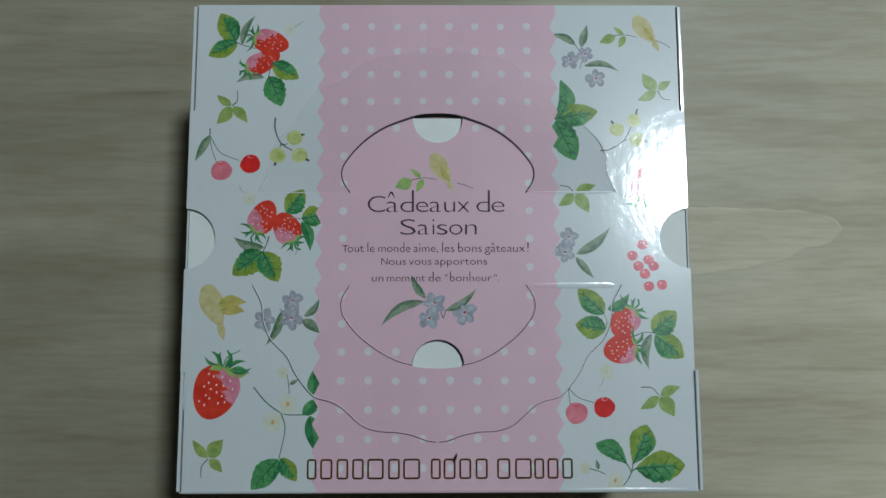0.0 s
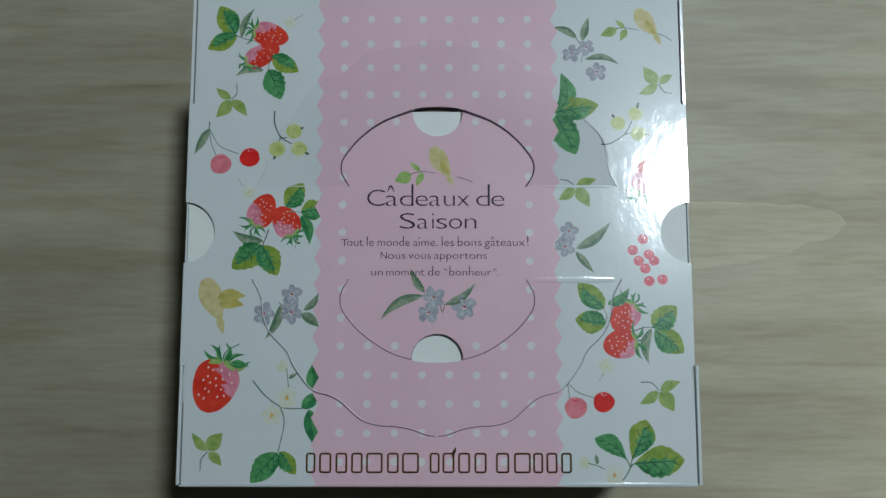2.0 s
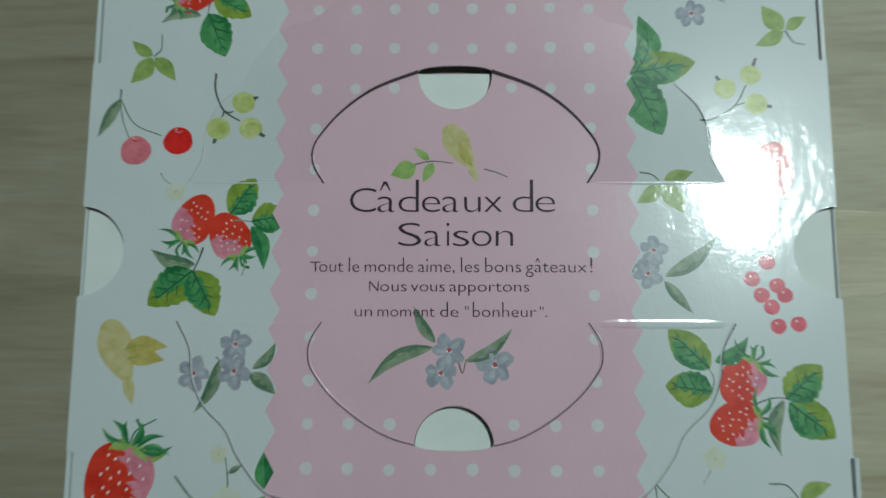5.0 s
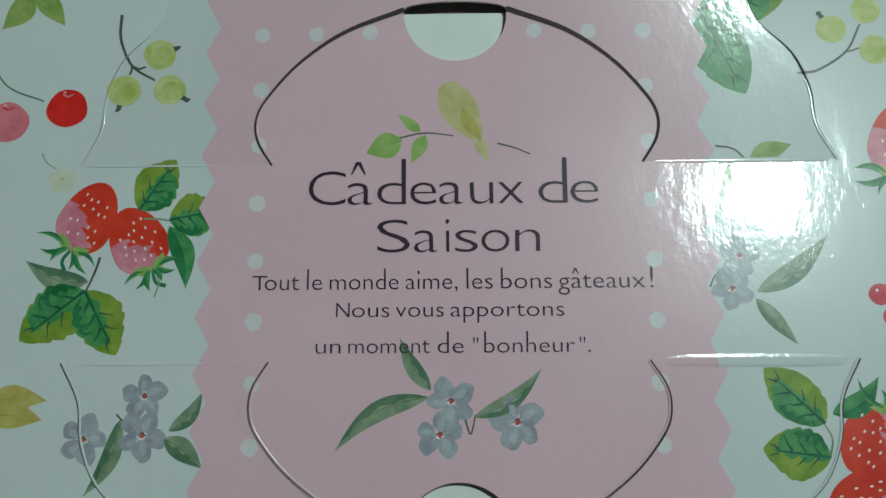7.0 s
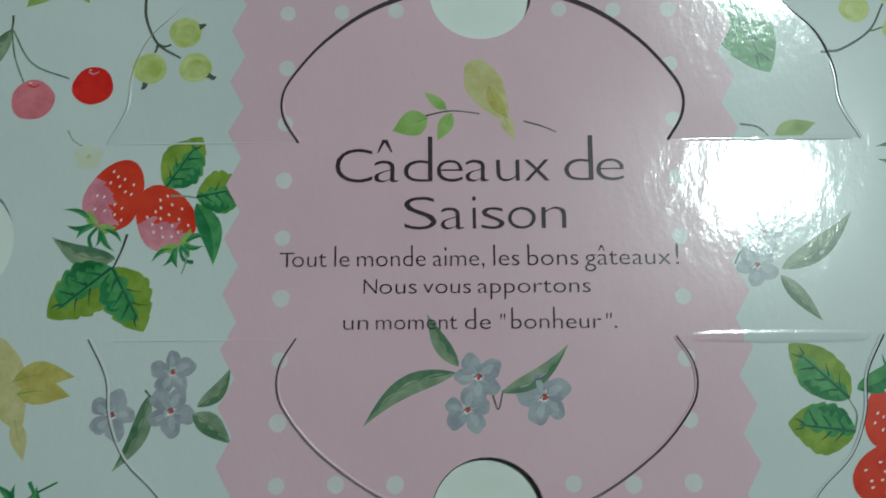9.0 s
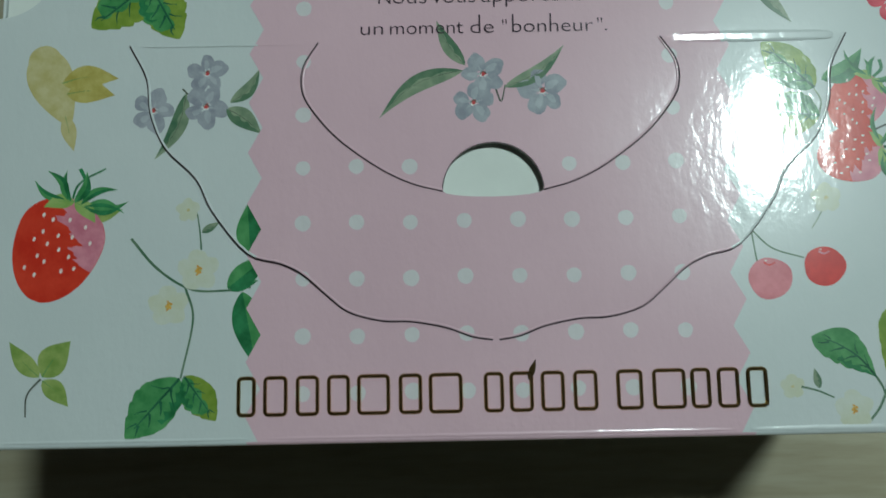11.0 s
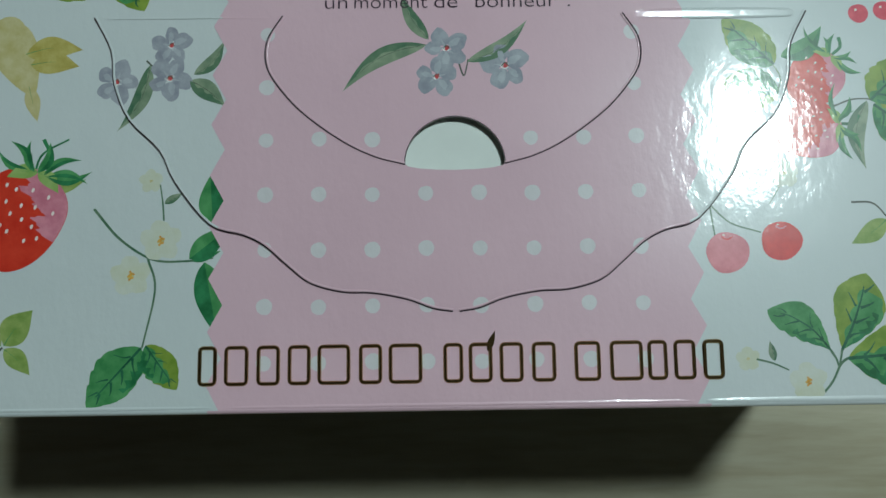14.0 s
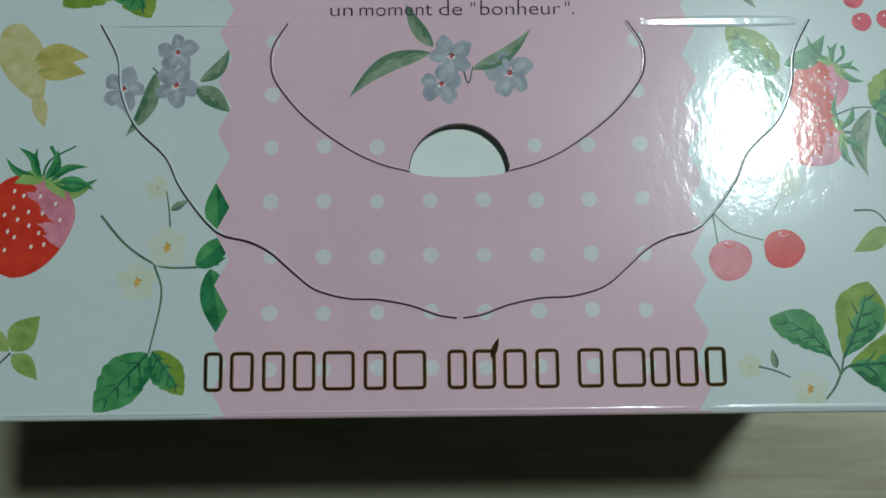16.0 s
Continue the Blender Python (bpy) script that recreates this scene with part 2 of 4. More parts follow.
# ---- the gift box: die lines of the lid, in millimetres from its middle ----
CREASE = 22.2
scallop_half = spline([(86.2, 22.2), (82.2, 30.5), (81.4, 39.0), (77.8, 47.8), (70.4, 55.3), (66.5, 63.0), (58.0, 73.2), (50.0, 75.8), (44.9, 78.4), (39.3, 83.3), (34.1, 87.3), (26.5, 89.4), (19.6, 89.7), (11.6, 91.2), (5.6, 93.4), (0.8, 94.2)], 4)
dome_low_half = spline([(41.7, -22.2), (45.2, -28.0), (45.7, -33.6), (43.6, -38.6), (37.2, -46.2), (27.4, -53.6), (19.3, -57.7), (12.0, -59.7)], 5)
dome_half = spline([(42.1, 22.0), (45.5, 27.6), (46.1, 32.9), (43.7, 38.1), (36.4, 46.5), (25.9, 53.9), (11.9, 59.3)], 6)
notch_up = [(12.0 * math.cos(a), 58.2 - 11.6 * math.sin(a)) for a in np.linspace(0, math.pi, 25)]
notch_low = [(12.0 * math.cos(a), -59.7 + 11.7 * math.sin(a)) for a in np.linspace(0, math.pi, 25)]
slit_up = [(12.0 * math.cos(a), 59.3 + 1.9 * math.sin(a)) for a in np.linspace(math.pi, 0, 13)]
hole_up = notch_up + slit_up
hole_low = notch_low + [(12.0 * math.cos(a), -59.7 - 1.5 * math.sin(a)) for a in np.linspace(math.pi, 0, 9)][1:-1]
side_hole = [(W + 3, 14.5)] + [(W + 0.5 - 14.6 * math.sin(a), 14.5 * math.cos(a)) for a in np.linspace(0, math.pi, 25)] + [(W + 3, -14.5)]
HOLES = [hole_up, hole_low, side_hole, mirrored(side_hole)]
scallop_up = scallop_half + mirrored(scallop_half)[::-1][1:]
scallop_front = [(x + 1.1 * max(0.0, (52 - y) / 30), 1.009 * y - 0.2) for x, y in scallop_half]
scallop_low = [(x - 0.3, -y) for x, y in scallop_front + mirrored(scallop_front)[::-1][1:]]
dome_up = dome_half + slit_up[::-1][1:-1] + mirrored(dome_half)[::-1]
dome_low = dome_low_half + mirrored(dome_low_half)[::-1]
BORDERS = [scallop_up, scallop_low, dome_up, dome_low, [(-86.2, CREASE), (86.2, CREASE)], [(-87.6, -CREASE), (87.0, -CREASE)]]
BORDERS += [h + h[:1] for h in HOLES]
SEGMENTS = [(a, b) for line in BORDERS for a, b in zip(line, line[1:])]
# cross-profiles of the two scalloped flaps, by the distance from their crease: the back one sags and then turns up, the front one bows up
FOLDS = [3 * k for k in range(25)] + [74]


def eased(knots, values):
    h = np.interp(FOLDS, knots, values)
    for _ in range(2):
        h[1:-1] = (h[:-2] + 2 * h[1:-1] + h[2:]) / 4
    return h


PROFILE = {
    "back_ring": eased([0, 10, 20, 25, 30, 36, 48, 60, 74], [0, -0.40, -0.60, -0.50, -0.25, 0.12, 0.60, 0.80, 0.85]),
    "front_ring": eased([0, 10, 15, 36, 54, 60, 66, 74], [0, 0.15, 0.23, 0.46, 0.52, 0.45, 0.28, 0]),
}
for d in FOLDS[1:-1]:
    half = float(np.interp(CREASE + d, [p[1] for p in scallop_half], [p[0] for p in scallop_half]))
    for turn in (1, -1):
        SEGMENTS.append(((-half, turn * (CREASE + d)), (half, turn * (CREASE + d))))

SEGMENTS += [((x, -118), (x, 118)) for x in (57, 70, 82, 92)]


def zone(x, y):
    """Which flap of the lid a place lies on; None in a hole."""
    if any(inside(x, y, h) for h in HOLES):
        return None
    if y > CREASE and inside(x, y, scallop_up):
        return "flat" if inside(x, y, dome_up) else "back_ring"
    if y < -CREASE and inside(x, y, scallop_low):
        return "flat" if inside(x, y, dome_low) else "front_ring"
    return "flat"


def lift(z, x, y):
    """Height of a flap above the flat lid."""
    return float(np.interp(abs(y) - CREASE, FOLDS, PROFILE[z])) if z in PROFILE else 0.0


SLOPE = {z: np.gradient(h, FOLDS) for z, h in PROFILE.items()}
# the back flap leans towards the room behind its crease and flattens out again
SLOPE["back_ring"] = np.interp(FOLDS, [0, 6, 15, 25, 37, 50, 74], [0.115, 0.131, 0.145, 0.157, 0.150, 0.128, 0.09])
# the front flap bows more towards its rim
SLOPE["front_ring"] = np.interp(FOLDS, [0, 25, 40, 54, 66, 74], [0.030, 0.030, 0.036, 0.040, 0.02, -0.01])


# the whole lid leans a hair towards its back left
LEAN = (-0.055, 0.063)


def facing(z, x, y):
    """The flap's smooth normal."""
    if z not in SLOPE:
        # the lid droops a little towards its right-hand edge
        droop = float(np.interp(x, [70, 82, 92], [0, 0.5, 1]))
        return tuple(Vector((LEAN[0] + 0.024 * droop, LEAN[1] + 0.014 * droop, 1)).normalized())
    rise = float(np.interp(abs(y) - CREASE, FOLDS, SLOPE[z]))
    # the front flap also bows sideways towards its right-hand end
    bow = 0.0027 * (min(max(x, 57.0), 86.0) - 66.0) if y < 0 else 0.0
    return tuple(Vector((LEAN[0] - (0.004 if y < 0 else 0.0) + bow, LEAN[1] - (0.029 if y < 0 else 0.009) + (-rise if y > 0 else rise), 1)).normalized())


LAYER = 0.010
UPPER = [0]
SHEETS = [0]


class Sheet:
    """Thin printed or card shapes laid on the lid: each shape is cut along the die lines and follows its flap."""

    def __init__(self):
        self.verts, self.faces, self.slots, self.materials, self.normals = [], [], [], [], []
        SHEETS[0] += 1
        self.count = SHEETS[0] * 5

    def poly(self, points, layer, material):
        pts = [(float(x), float(y)) for x, y in points]
        xs, ys = [p[0] for p in pts], [p[1] for p in pts]
        x0, x1, y0, y1 = min(xs), max(xs), min(ys), max(ys)
        coords = [Vector(p) for p in pts]
        edges = [(i, (i + 1) % len(pts)) for i in range(len(pts))]
        own = len(edges)
        for a, b in SEGMENTS:
            if max(a[0], b[0]) >= x0 and min(a[0], b[0]) <= x1 and max(a[1], b[1]) >= y0 and min(a[1], b[1]) <= y1:
                edges.append((len(coords), len(coords) + 1))
                coords += [Vector(a), Vector(b)]
        got = delaunay_2d_cdt(coords, edges, [], 0, 1e-5)
        crossed = len(edges) > own
        if material not in self.materials:
            self.materials.append(material)
        slot, index = self.materials.index(material), {}
        self.count += 1
        layer += UPPER[0]
        # shapes of one layer lie a hair apart, so that none share a plane
        height = TOP + layer * LAYER + self.count % 37 * 0.00026
        single = None if crossed else zone(sum(xs) / len(xs), sum(ys) / len(ys))
        if not crossed and single is None:
            return self
        for tri in got[2]:
            cx, cy = sum(got[0][i].x for i in tri) / 3, sum(got[0][i].y for i in tri) / 3
            if not inside(cx, cy, pts):
                continue
            z = zone(cx, cy) if crossed else single
            if z is None:
                continue
            face = []
            for i in tri:
                if (i, z) not in index:
                    x, y = got[0][i]
                    index[i, z] = len(self.verts)
                    self.verts.append((x * MM, y * MM, (height + lift(z, x, y)) * MM))
                    self.normals.append(facing(z, x, y))
                face.append(index[i, z])
            a, b, c = (self.verts[i] for i in face)
            if (b[0] - a[0]) * (c[1] - a[1]) < (b[1] - a[1]) * (c[0] - a[0]):
                face.reverse()
            self.faces.append(face)
            self.slots.append(slot)
        return self

    def disc(self, x, y, r, layer, material, squash=1.0, turn=0.0, wobble=0.0, n=20):
        pts = []
        for k in range(n):
            a = 2 * math.pi * k / n
            q = r * (1 + wobble * math.sin(3 * a + x) + 0.6 * wobble * math.sin(5 * a + y))
            u, v = q * math.cos(a), q * squash * math.sin(a)
            c, s = math.cos(radians(turn)), math.sin(radians(turn))
            pts.append((x + u * c - v * s, y + u * s + v * c))
        return self.poly(pts, layer, material)

    def line(self, points, width, layer, material, steps=6, taper=0.0, smooth=True):
        p = spline(points, steps) if smooth and len(points) > 2 else list(points)
        left, right = [], []
        for k, (x, y) in enumerate(p):
            ax, ay = p[max(k - 1, 0)]
            bx, by = p[min(k + 1, len(p) - 1)]
            n = math.hypot(bx - ax, by - ay) or 1.0
            w = width / 2 * (1 - taper * k / (len(p) - 1))
            left.append((x - (by - ay) / n * w, y + (bx - ax) / n * w))
            right.append((x + (by - ay) / n * w, y - (bx - ax) / n * w))
        return self.poly(left + right[::-1], layer, material)

    def skirt(self, depth, material):
        """Cut edges of the card, going down from every free edge."""
        self.materials.append(material)
        slot, seen = len(self.materials) - 1, {}
        for f in self.faces:
            for a, b in zip(f, f[1:] + f[:1]):
                seen[a, b] = True
        for a, b in [e for e in seen if (e[1], e[0]) not in seen]:
            n = len(self.verts)
            for i in (a, b):
                x, y, z = self.verts[i]
                self.verts += [(x, y, z), (x, y, z - depth * MM)]
                self.normals += [(0, 0, 0), (0, 0, 0)]
            self.faces.append([n + 2, n, n + 1, n + 3])
            self.slots.append(slot)
        return self

    def done(self, name, parent, label=""):
        ob = mesh_object(name, self.verts, self.faces, self.materials, parent, label, self.slots, True)
        ob.data.normals_split_custom_set_from_vertices(self.normals)
        return ob


# ---- the lid ----
IN, CORNER = 117.6, 62.4
outline = [(-W, -CORNER), (-IN - 0.6, -CORNER), (-IN, -CORNER - 0.7), (-IN, -F + 0.9), (IN + 2.0, -F + 0.9), (IN + 1.2, -CORNER - 0.7), (IN + 1.6, -CORNER), (W, -CORNER)]
outline += [(W, CORNER), (IN + 0.6, CORNER), (IN, CORNER + 0.7), (IN, D - 0.9), (-IN, D - 0.9), (-IN, CORNER + 0.7), (-IN - 0.6, CORNER), (-W, CORNER)]
Sheet().poly(outline, 0, WHITE).skirt(0.5, RAW).done("lid_panel", box, "glossy white card lid with die-cut flaps")
lid = box  # what is printed on or cut into the lid belongs to the box

# rounded folds round the rim
for name, y, turn in (("front_fold", -F, -1), ("back_fold", D, 1)):
    verts, faces, slots = [], [], []
    xs = [-IN, -58.0, -55.0, 55.3, 58.5, IN + (2.0 if turn < 0 else 0.0)]
    for k in range(6):
        a = k / 5 * math.pi / 2
        for x in xs:
            verts.append((x * MM, (y - turn * 0.9 + turn * 0.9 * math.sin(a)) * MM, (TOP - 1.1 + 1.1 * math.cos(a)) * MM))
    for k in range(5):
        for j in range(len(xs) - 1):
            q = [k * len(xs) + j, (k + 1) * len(xs) + j, (k + 1) * len(xs) + j + 1, k * len(xs) + j + 1]
            faces.append(q if turn < 0 else q[::-1])
            slots.append(1 if 1 <= j <= 3 else 0)
    mesh_object(name, verts, faces, [WHITE, PINK], box, "rounded folded edge of the card", slots, True)
for side in (-1, 1):
    for y0, y1 in ((CORNER, D - 1), (-F + 1, -CORNER)):
        out = 1.9 if side > 0 and y0 < 0 else 0.0
        part("side_rim", block(*sorted((side * (118.6 + out) * MM, side * (W + 0.1 + out) * MM)), y0 * MM, y1 * MM, (TOP - 3) * MM, (TOP - 0.25) * MM, 0.0002, 1), WHITE, box)
        # dark block added under the gap, its colour standing for the shade inside
        part("slot_shade", block(*sorted((side * 117.2 * MM, side * (118.9 + out) * MM)), y0 * MM, y1 * MM, (TOP - 4) * MM, (TOP - 3.2) * MM), CUT_SHADE, box)
    x = side * W
    part("side_fold", block(*sorted(((x - side * 0.4) * MM, (x + side * 0.25) * MM)), 15 * MM, CORNER * MM, (TOP - 30) * MM, (TOP - 0.12) * MM, 0.0002, 1), WHITE, box)
    part("side_fold", block(*sorted(((x - side * 0.4) * MM, (x + side * 0.25) * MM)), -CORNER * MM, -15 * MM, (TOP - 30) * MM, (TOP - 0.12) * MM, 0.0002, 1), WHITE, box)

# pink band with pinked edges
STEP = 12.36
zig_left, zig_right = [], []
ys = [-117.4 + STEP / 2 * k for k in range(40)]
for k, y in enumerate(ys):
    if -D + 0.9 < y < D - 0.9:
        zig_left.append((-55.0 if k % 2 == 0 else -58.4, y))
        zig_right.append((54.9 if k % 2 == 0 else 58.4, y))
zig_left = [(-55.4, -F + 0.9)] + zig_left + [(-57.5, D - 0.9)]
zig_right = [(55.3, -F + 0.9)] + zig_right + [(57.5, D - 0.9)]
band = Sheet().poly(zig_left + zig_right[::-1], 9, PINK).done("pink_band", lid, "rose pink printed band with zigzag edges")

# white dots of the band
DOTS_Y = [105.0, 92.6, 80.5, 67.1, 53.6, 40.3, 26.7, 13.2, -0.1, -13.5, -26.9, -40.2, -53.4, -66.8, -80.0, -93.3, -106.3]
for row, y in enumerate(DOTS_Y):
    for col in range(8):
        if 5 <= row <= 11 and col not in (0, 7) or row in (4, 12) and col in (3, 4):
            continue
        Sheet().disc(-45.2 + 12.70 * col, y + 0.15 * math.sin(col * 2 + row), 1.85 + 0.08 * math.sin(col * 5 + row * 3), 10, DOT, wobble=0.02).done("dot", band)

# die cuts: dark slots with a pressed pale lip beside them


def die_cut(name, points, width=0.34, lip=1.0, taper=0.0, proud=0.9):
    cut = Sheet().line(points, width, 21, CUT_SHADE, smooth=False, taper=taper).done(name, lid, "thin dark die-cut line")
    if lip:
        verts, faces = [], []
        points = points[: max(3, int(len(points) * lip))]
        prof = [(0.0, 0.0), (0.10, 0.13), (0.26, 0.16), (0.42, 0.10), (0.5, 0.0)]
        for k, (x, y) in enumerate(points):
            ax, ay = points[max(k - 1, 0)]
            bx, by = points[min(k + 1, len(points) - 1)]
            n = math.hypot(bx - ax, by - ay) or 1.0
            nx, ny = -(by - ay) / n, (bx - ax) / n
            if nx * x + ny * y > 0:
                nx, ny = -nx, -ny
            fx, fy = x + nx * 0.5, y + ny * 0.5
            h = TOP + lift(zone(fx, fy) or "flat", fx, fy)
            for o, up in prof:
                verts.append(((x + nx * (width / 2 + o)) * MM, (y + ny * (width / 2 + o)) * MM, (h + up * proud + 0.16) * MM))
        m = len(prof)
        for k in range(len(points) - 1):
            for j in range(m - 1):
                faces.append([k * m + j, k * m + j + 1, (k + 1) * m + j + 1, (k + 1) * m + j])
        ob = mesh_object("pressed_lip", verts, faces, [LIPS[name]], cut, "", None, True)
        bm = bmesh.new()
        bm.from_mesh(ob.data)
        for f in bm.faces:
            f.normal_update()
            if f.normal.z < 0:
                f.normal_flip()
        bm.to_mesh(ob.data)
        bm.free()
    return cut


LIPS = {"dome_cut": PINK, "band_cut": PINK, "scallop_cut": WHITE, "notch_cut": PINK}
die_cut("dome_cut", dome_half, 0.60, 0.0, -1.1)
die_cut("dome_cut", mirrored(dome_half), 0.45, 0.30, -1.5)
die_cut("dome_cut", dome_low_half)
die_cut("dome_cut", mirrored(dome_low_half))
turn_in = next(k for k, p in enumerate(scallop_half) if p[0] < 57)
for sx in (1, -1):
    die_cut("scallop_cut", mirrored(scallop_half[: turn_in + 1 if sx > 0 else 7], sx, 1), 0.06, 0.4 if sx > 0 else 1.0, proud=0.3 if sx > 0 else 0.7)
    die_cut("band_cut", mirrored(scallop_half[turn_in:-1], sx, 1), 0.05, 0.0)
    die_cut("scallop_cut", [(x - 0.3, y) for x, y in mirrored(scallop_front[: turn_in + 1], sx, -1)], 0.34, proud=0.28)
    die_cut("band_cut", [(x - 0.3, y) for x, y in mirrored(scallop_front[turn_in:], sx, -1)], 0.36)
die_cut("notch_cut", notch_low, 0.4, 0)


def crease(x0, x1, y, size=1.0, flat=0.0, high=1.0):
    """A pressed fold line: a shallow rounded ridge, with a flat top of that half width."""
    verts, faces = [], []
    prof = [(-flat - 0.9, 0.0), (-flat - 0.65, 0.06), (-flat - 0.3, 0.12), (-flat, 0.14), (flat, 0.145), (flat + 0.3, 0.115), (flat + 0.65, 0.05), (flat + 0.9, 0.0)]
    n, xs = len(prof), np.linspace(x0, x1, 25)
    for k, x in enumerate(xs):
        s = math.sin(math.pi * k / 24) ** 0.30 if 0 < k < 24 else 0.0
        wave = 0.05 * math.sin(x * 0.9) + 0.04 * math.sin(x * 2.3)
        for o, up in prof:
            verts.append((x * MM, (y + (o * (0.45 + 0.55 * s) + wave) * size) * MM, (TOP + up * s * size * high + 0.12 + lift("back_ring" if y > 0 else "front_ring", 0, y + o)) * MM))
    for k in range(24):
        for j in range(n - 1):
            faces.append([k * n + j, (k + 1) * n + j, (k + 1) * n + j + 1, k * n + j + 1])
    slots = [1 if abs(xs[k] + xs[k + 1]) / 2 < 56.5 else 0 for k in range(24) for _ in range(n - 1)]
    mesh_object("crease", verts, faces, [WHITE, PINK], lid, "pressed fold line", slots, False)


for y in (CREASE, -CREASE):
    for sx in (1, -1):
        a, b = sx * 45.0, sx * 84.0
        size, flat = ((0.55, 0.15) if y > 0 else (0.95, 0.6)) if sx > 0 else (0.22, 0.0)
        crease(min(a, b), max(a, b), y - 0.3 * (y < 0), size, flat)

# the pressed edge just behind the front fold
for x0, x1 in ((-116.0, -57.0), (-54.5, 54.8), (57.4, 116.0)):
    crease(x0, x1, -F + 1.6, 0.75 if x0 > 50 else 0.5, 0.0, 1.5)

# ---- printed motifs ----


def leaf_shape(bx, by, tx, ty, w, teeth=0, bend=0.0, n=16, belly=0.85):
    """The two edges and the midrib of a leaf from its base to its tip."""
    dx, dy = tx - bx, ty - by
    length = math.hypot(dx, dy)
    ux, uy = dx / length, dy / length
    left, right, rib = [], [], []
    m = max(n, teeth * 5)
    for k in range(m + 1):
        u = k / m
        s = 0.0
        if 0 < u < 1:
            s = math.sin(math.pi * u ** belly) ** 0.78 if teeth else math.sin(math.pi * u ** 0.75) ** 1.05
        half = w / 2 * s
        a, b = half, half
        if teeth and 0 < u < 1:
            # rounded, uneven teeth that lean towards the tip
            a *= 0.95 + 0.13 * math.sin(math.pi * (u * teeth % 1.0) ** 0.6) * (0.6 + 0.4 * math.sin(5 * u + bx)) + 0.05 * math.sin(9 * u + bx)
            b *= 0.95 + 0.13 * math.sin(math.pi * ((u * teeth + 0.4) % 1.0) ** 0.6) * (0.6 + 0.4 * math.sin(4 * u + by)) + 0.05 * math.sin(8 * u + by)
        o = bend * length * math.sin(math.pi * u)
        cx, cy = bx + dx * u - uy * o, by + dy * u + ux * o
        rib.append((cx, cy))
        left.append((cx - uy * a, cy + ux * a))
        right.append((cx + uy * b, cy - ux * b))
    return left, right, rib


def leaf(parent, bx, by, tx, ty, w, style, bend=0.0, layer=3, name="leaf", belly=0.85):
    """berry: toothed, pale on the right of the rib; berry_flip: pale on its left; green: deep all over."""
    s = Sheet()
    teeth = 6 if style in ("berry", "berry_flip", "green") else 0
    left, right, rib = leaf_shape(bx, by, tx, ty, w, teeth, bend, 16, belly)
    m = len(rib) - 1

    def across(i, v):
        edge = left if v > 0 else right
        return tuple(np.array(rib[i]) + (np.array(edge[i]) - rib[i]) * abs(v))

    if teeth:
        pale = {"berry": -1, "berry_flip": 1, "green": -1}[style]
        s.poly(left + right[::-1][1:-1], layer, MID if style == "green" else LIME)
        # the green wash fills one half and spreads in lobes over the other, thinning to the tip
        reach, last = (0.85 if style == "green" else 0.50), int(m * (0.93 if style == "green" else 0.80))
        lobes = [abs(math.sin(i * 0.42 + bx)) for i in range(m + 1)]
        wash = [across(i, pale * max(0.03, reach * (0.25 + 0.75 * lobes[i]) * (1.0 - 0.9 * i / m))) for i in range(1, last)]
        rim = [across(i, -pale * 0.985 * min(1.0, 1.45 - 0.95 * i / m + 0.18 * lobes[m - i])) for i in range(1, last)]
        s.poly([rib[0]] + wash + [rib[last]] + rim[::-1], layer + 1, MID)
        # a darker second wash from the base along the outer rim
        end = int(m * 0.62)
        dark = [across(i, -pale * 0.97 * min(1.0, 1.25 - 0.75 * i / m)) for i in range(2, end)]
        inner = [across(i, -pale * (0.30 + 0.35 * lobes[(i * 2) % m] + 0.2 * i / m)) for i in range(2, end)]
        s.poly(dark + inner[::-1], layer + 2, GREEN)
        # broken brush strokes for the veins, heavier on the green half
        for k, i in enumerate(range(m // 6, m - 6, max(3, m // 5))):
            for side in (1, -1):
                j = min(m - 2, i + m // 7)
                if (k + int(abs(bx))) % 3 == 2 and side == pale:
                    continue
                start = 0.06 if side != pale else 0.12
                s.line([across(i, side * start), across((i + j) // 2, side * 0.32), across(j, side * (0.60 + 0.16 * math.sin(2 * k + bx)))], (0.060 if side != pale else 0.042) * w, layer + 3, VEIN, 3, 0.75)
        s.line([rib[0], rib[m // 3], rib[2 * m // 3], rib[int(m * 0.84)]], 0.058 * w, layer + 3, VEIN, 4, 0.65)
    elif style == "sepal":
        s.poly(left + right[::-1][1:-1], layer, MID)
        s.poly([rib[0]] + right[1 : m - 1] + [rib[m - 1]] + rib[m - 2 : 0 : -1], layer + 1, GREEN)
    elif style == "sage":
        s.poly(left + right[::-1][1:-1], layer, SAGE)
        s.poly([rib[0]] + right[1 : m - 1] + [rib[m - 1]] + [across(i, -0.22 + 0.16 * math.sin(i * 1.6 + bx)) for i in range(m - 2, 0, -1)], layer + 1, SAGE_DARK)
        s.line(rib[1:-2:3], 0.03 * w, layer + 2, STALK, taper=0.6)
    else:
        s.poly(left + right[::-1][1:-1], layer, {"lime": SPRIG, "light": SPRIG_PALE}[style])
        s.line(rib[: m // 2 + 1 : 2], 0.035 * w, layer + 2, MID, taper=0.8)
    return s.done(name, parent)


def stalk(parent, points, width=0.45, material=None, taper=0.3):
    return Sheet().line(points, width, 3, material or STALK, taper=taper).done("stalk", parent)


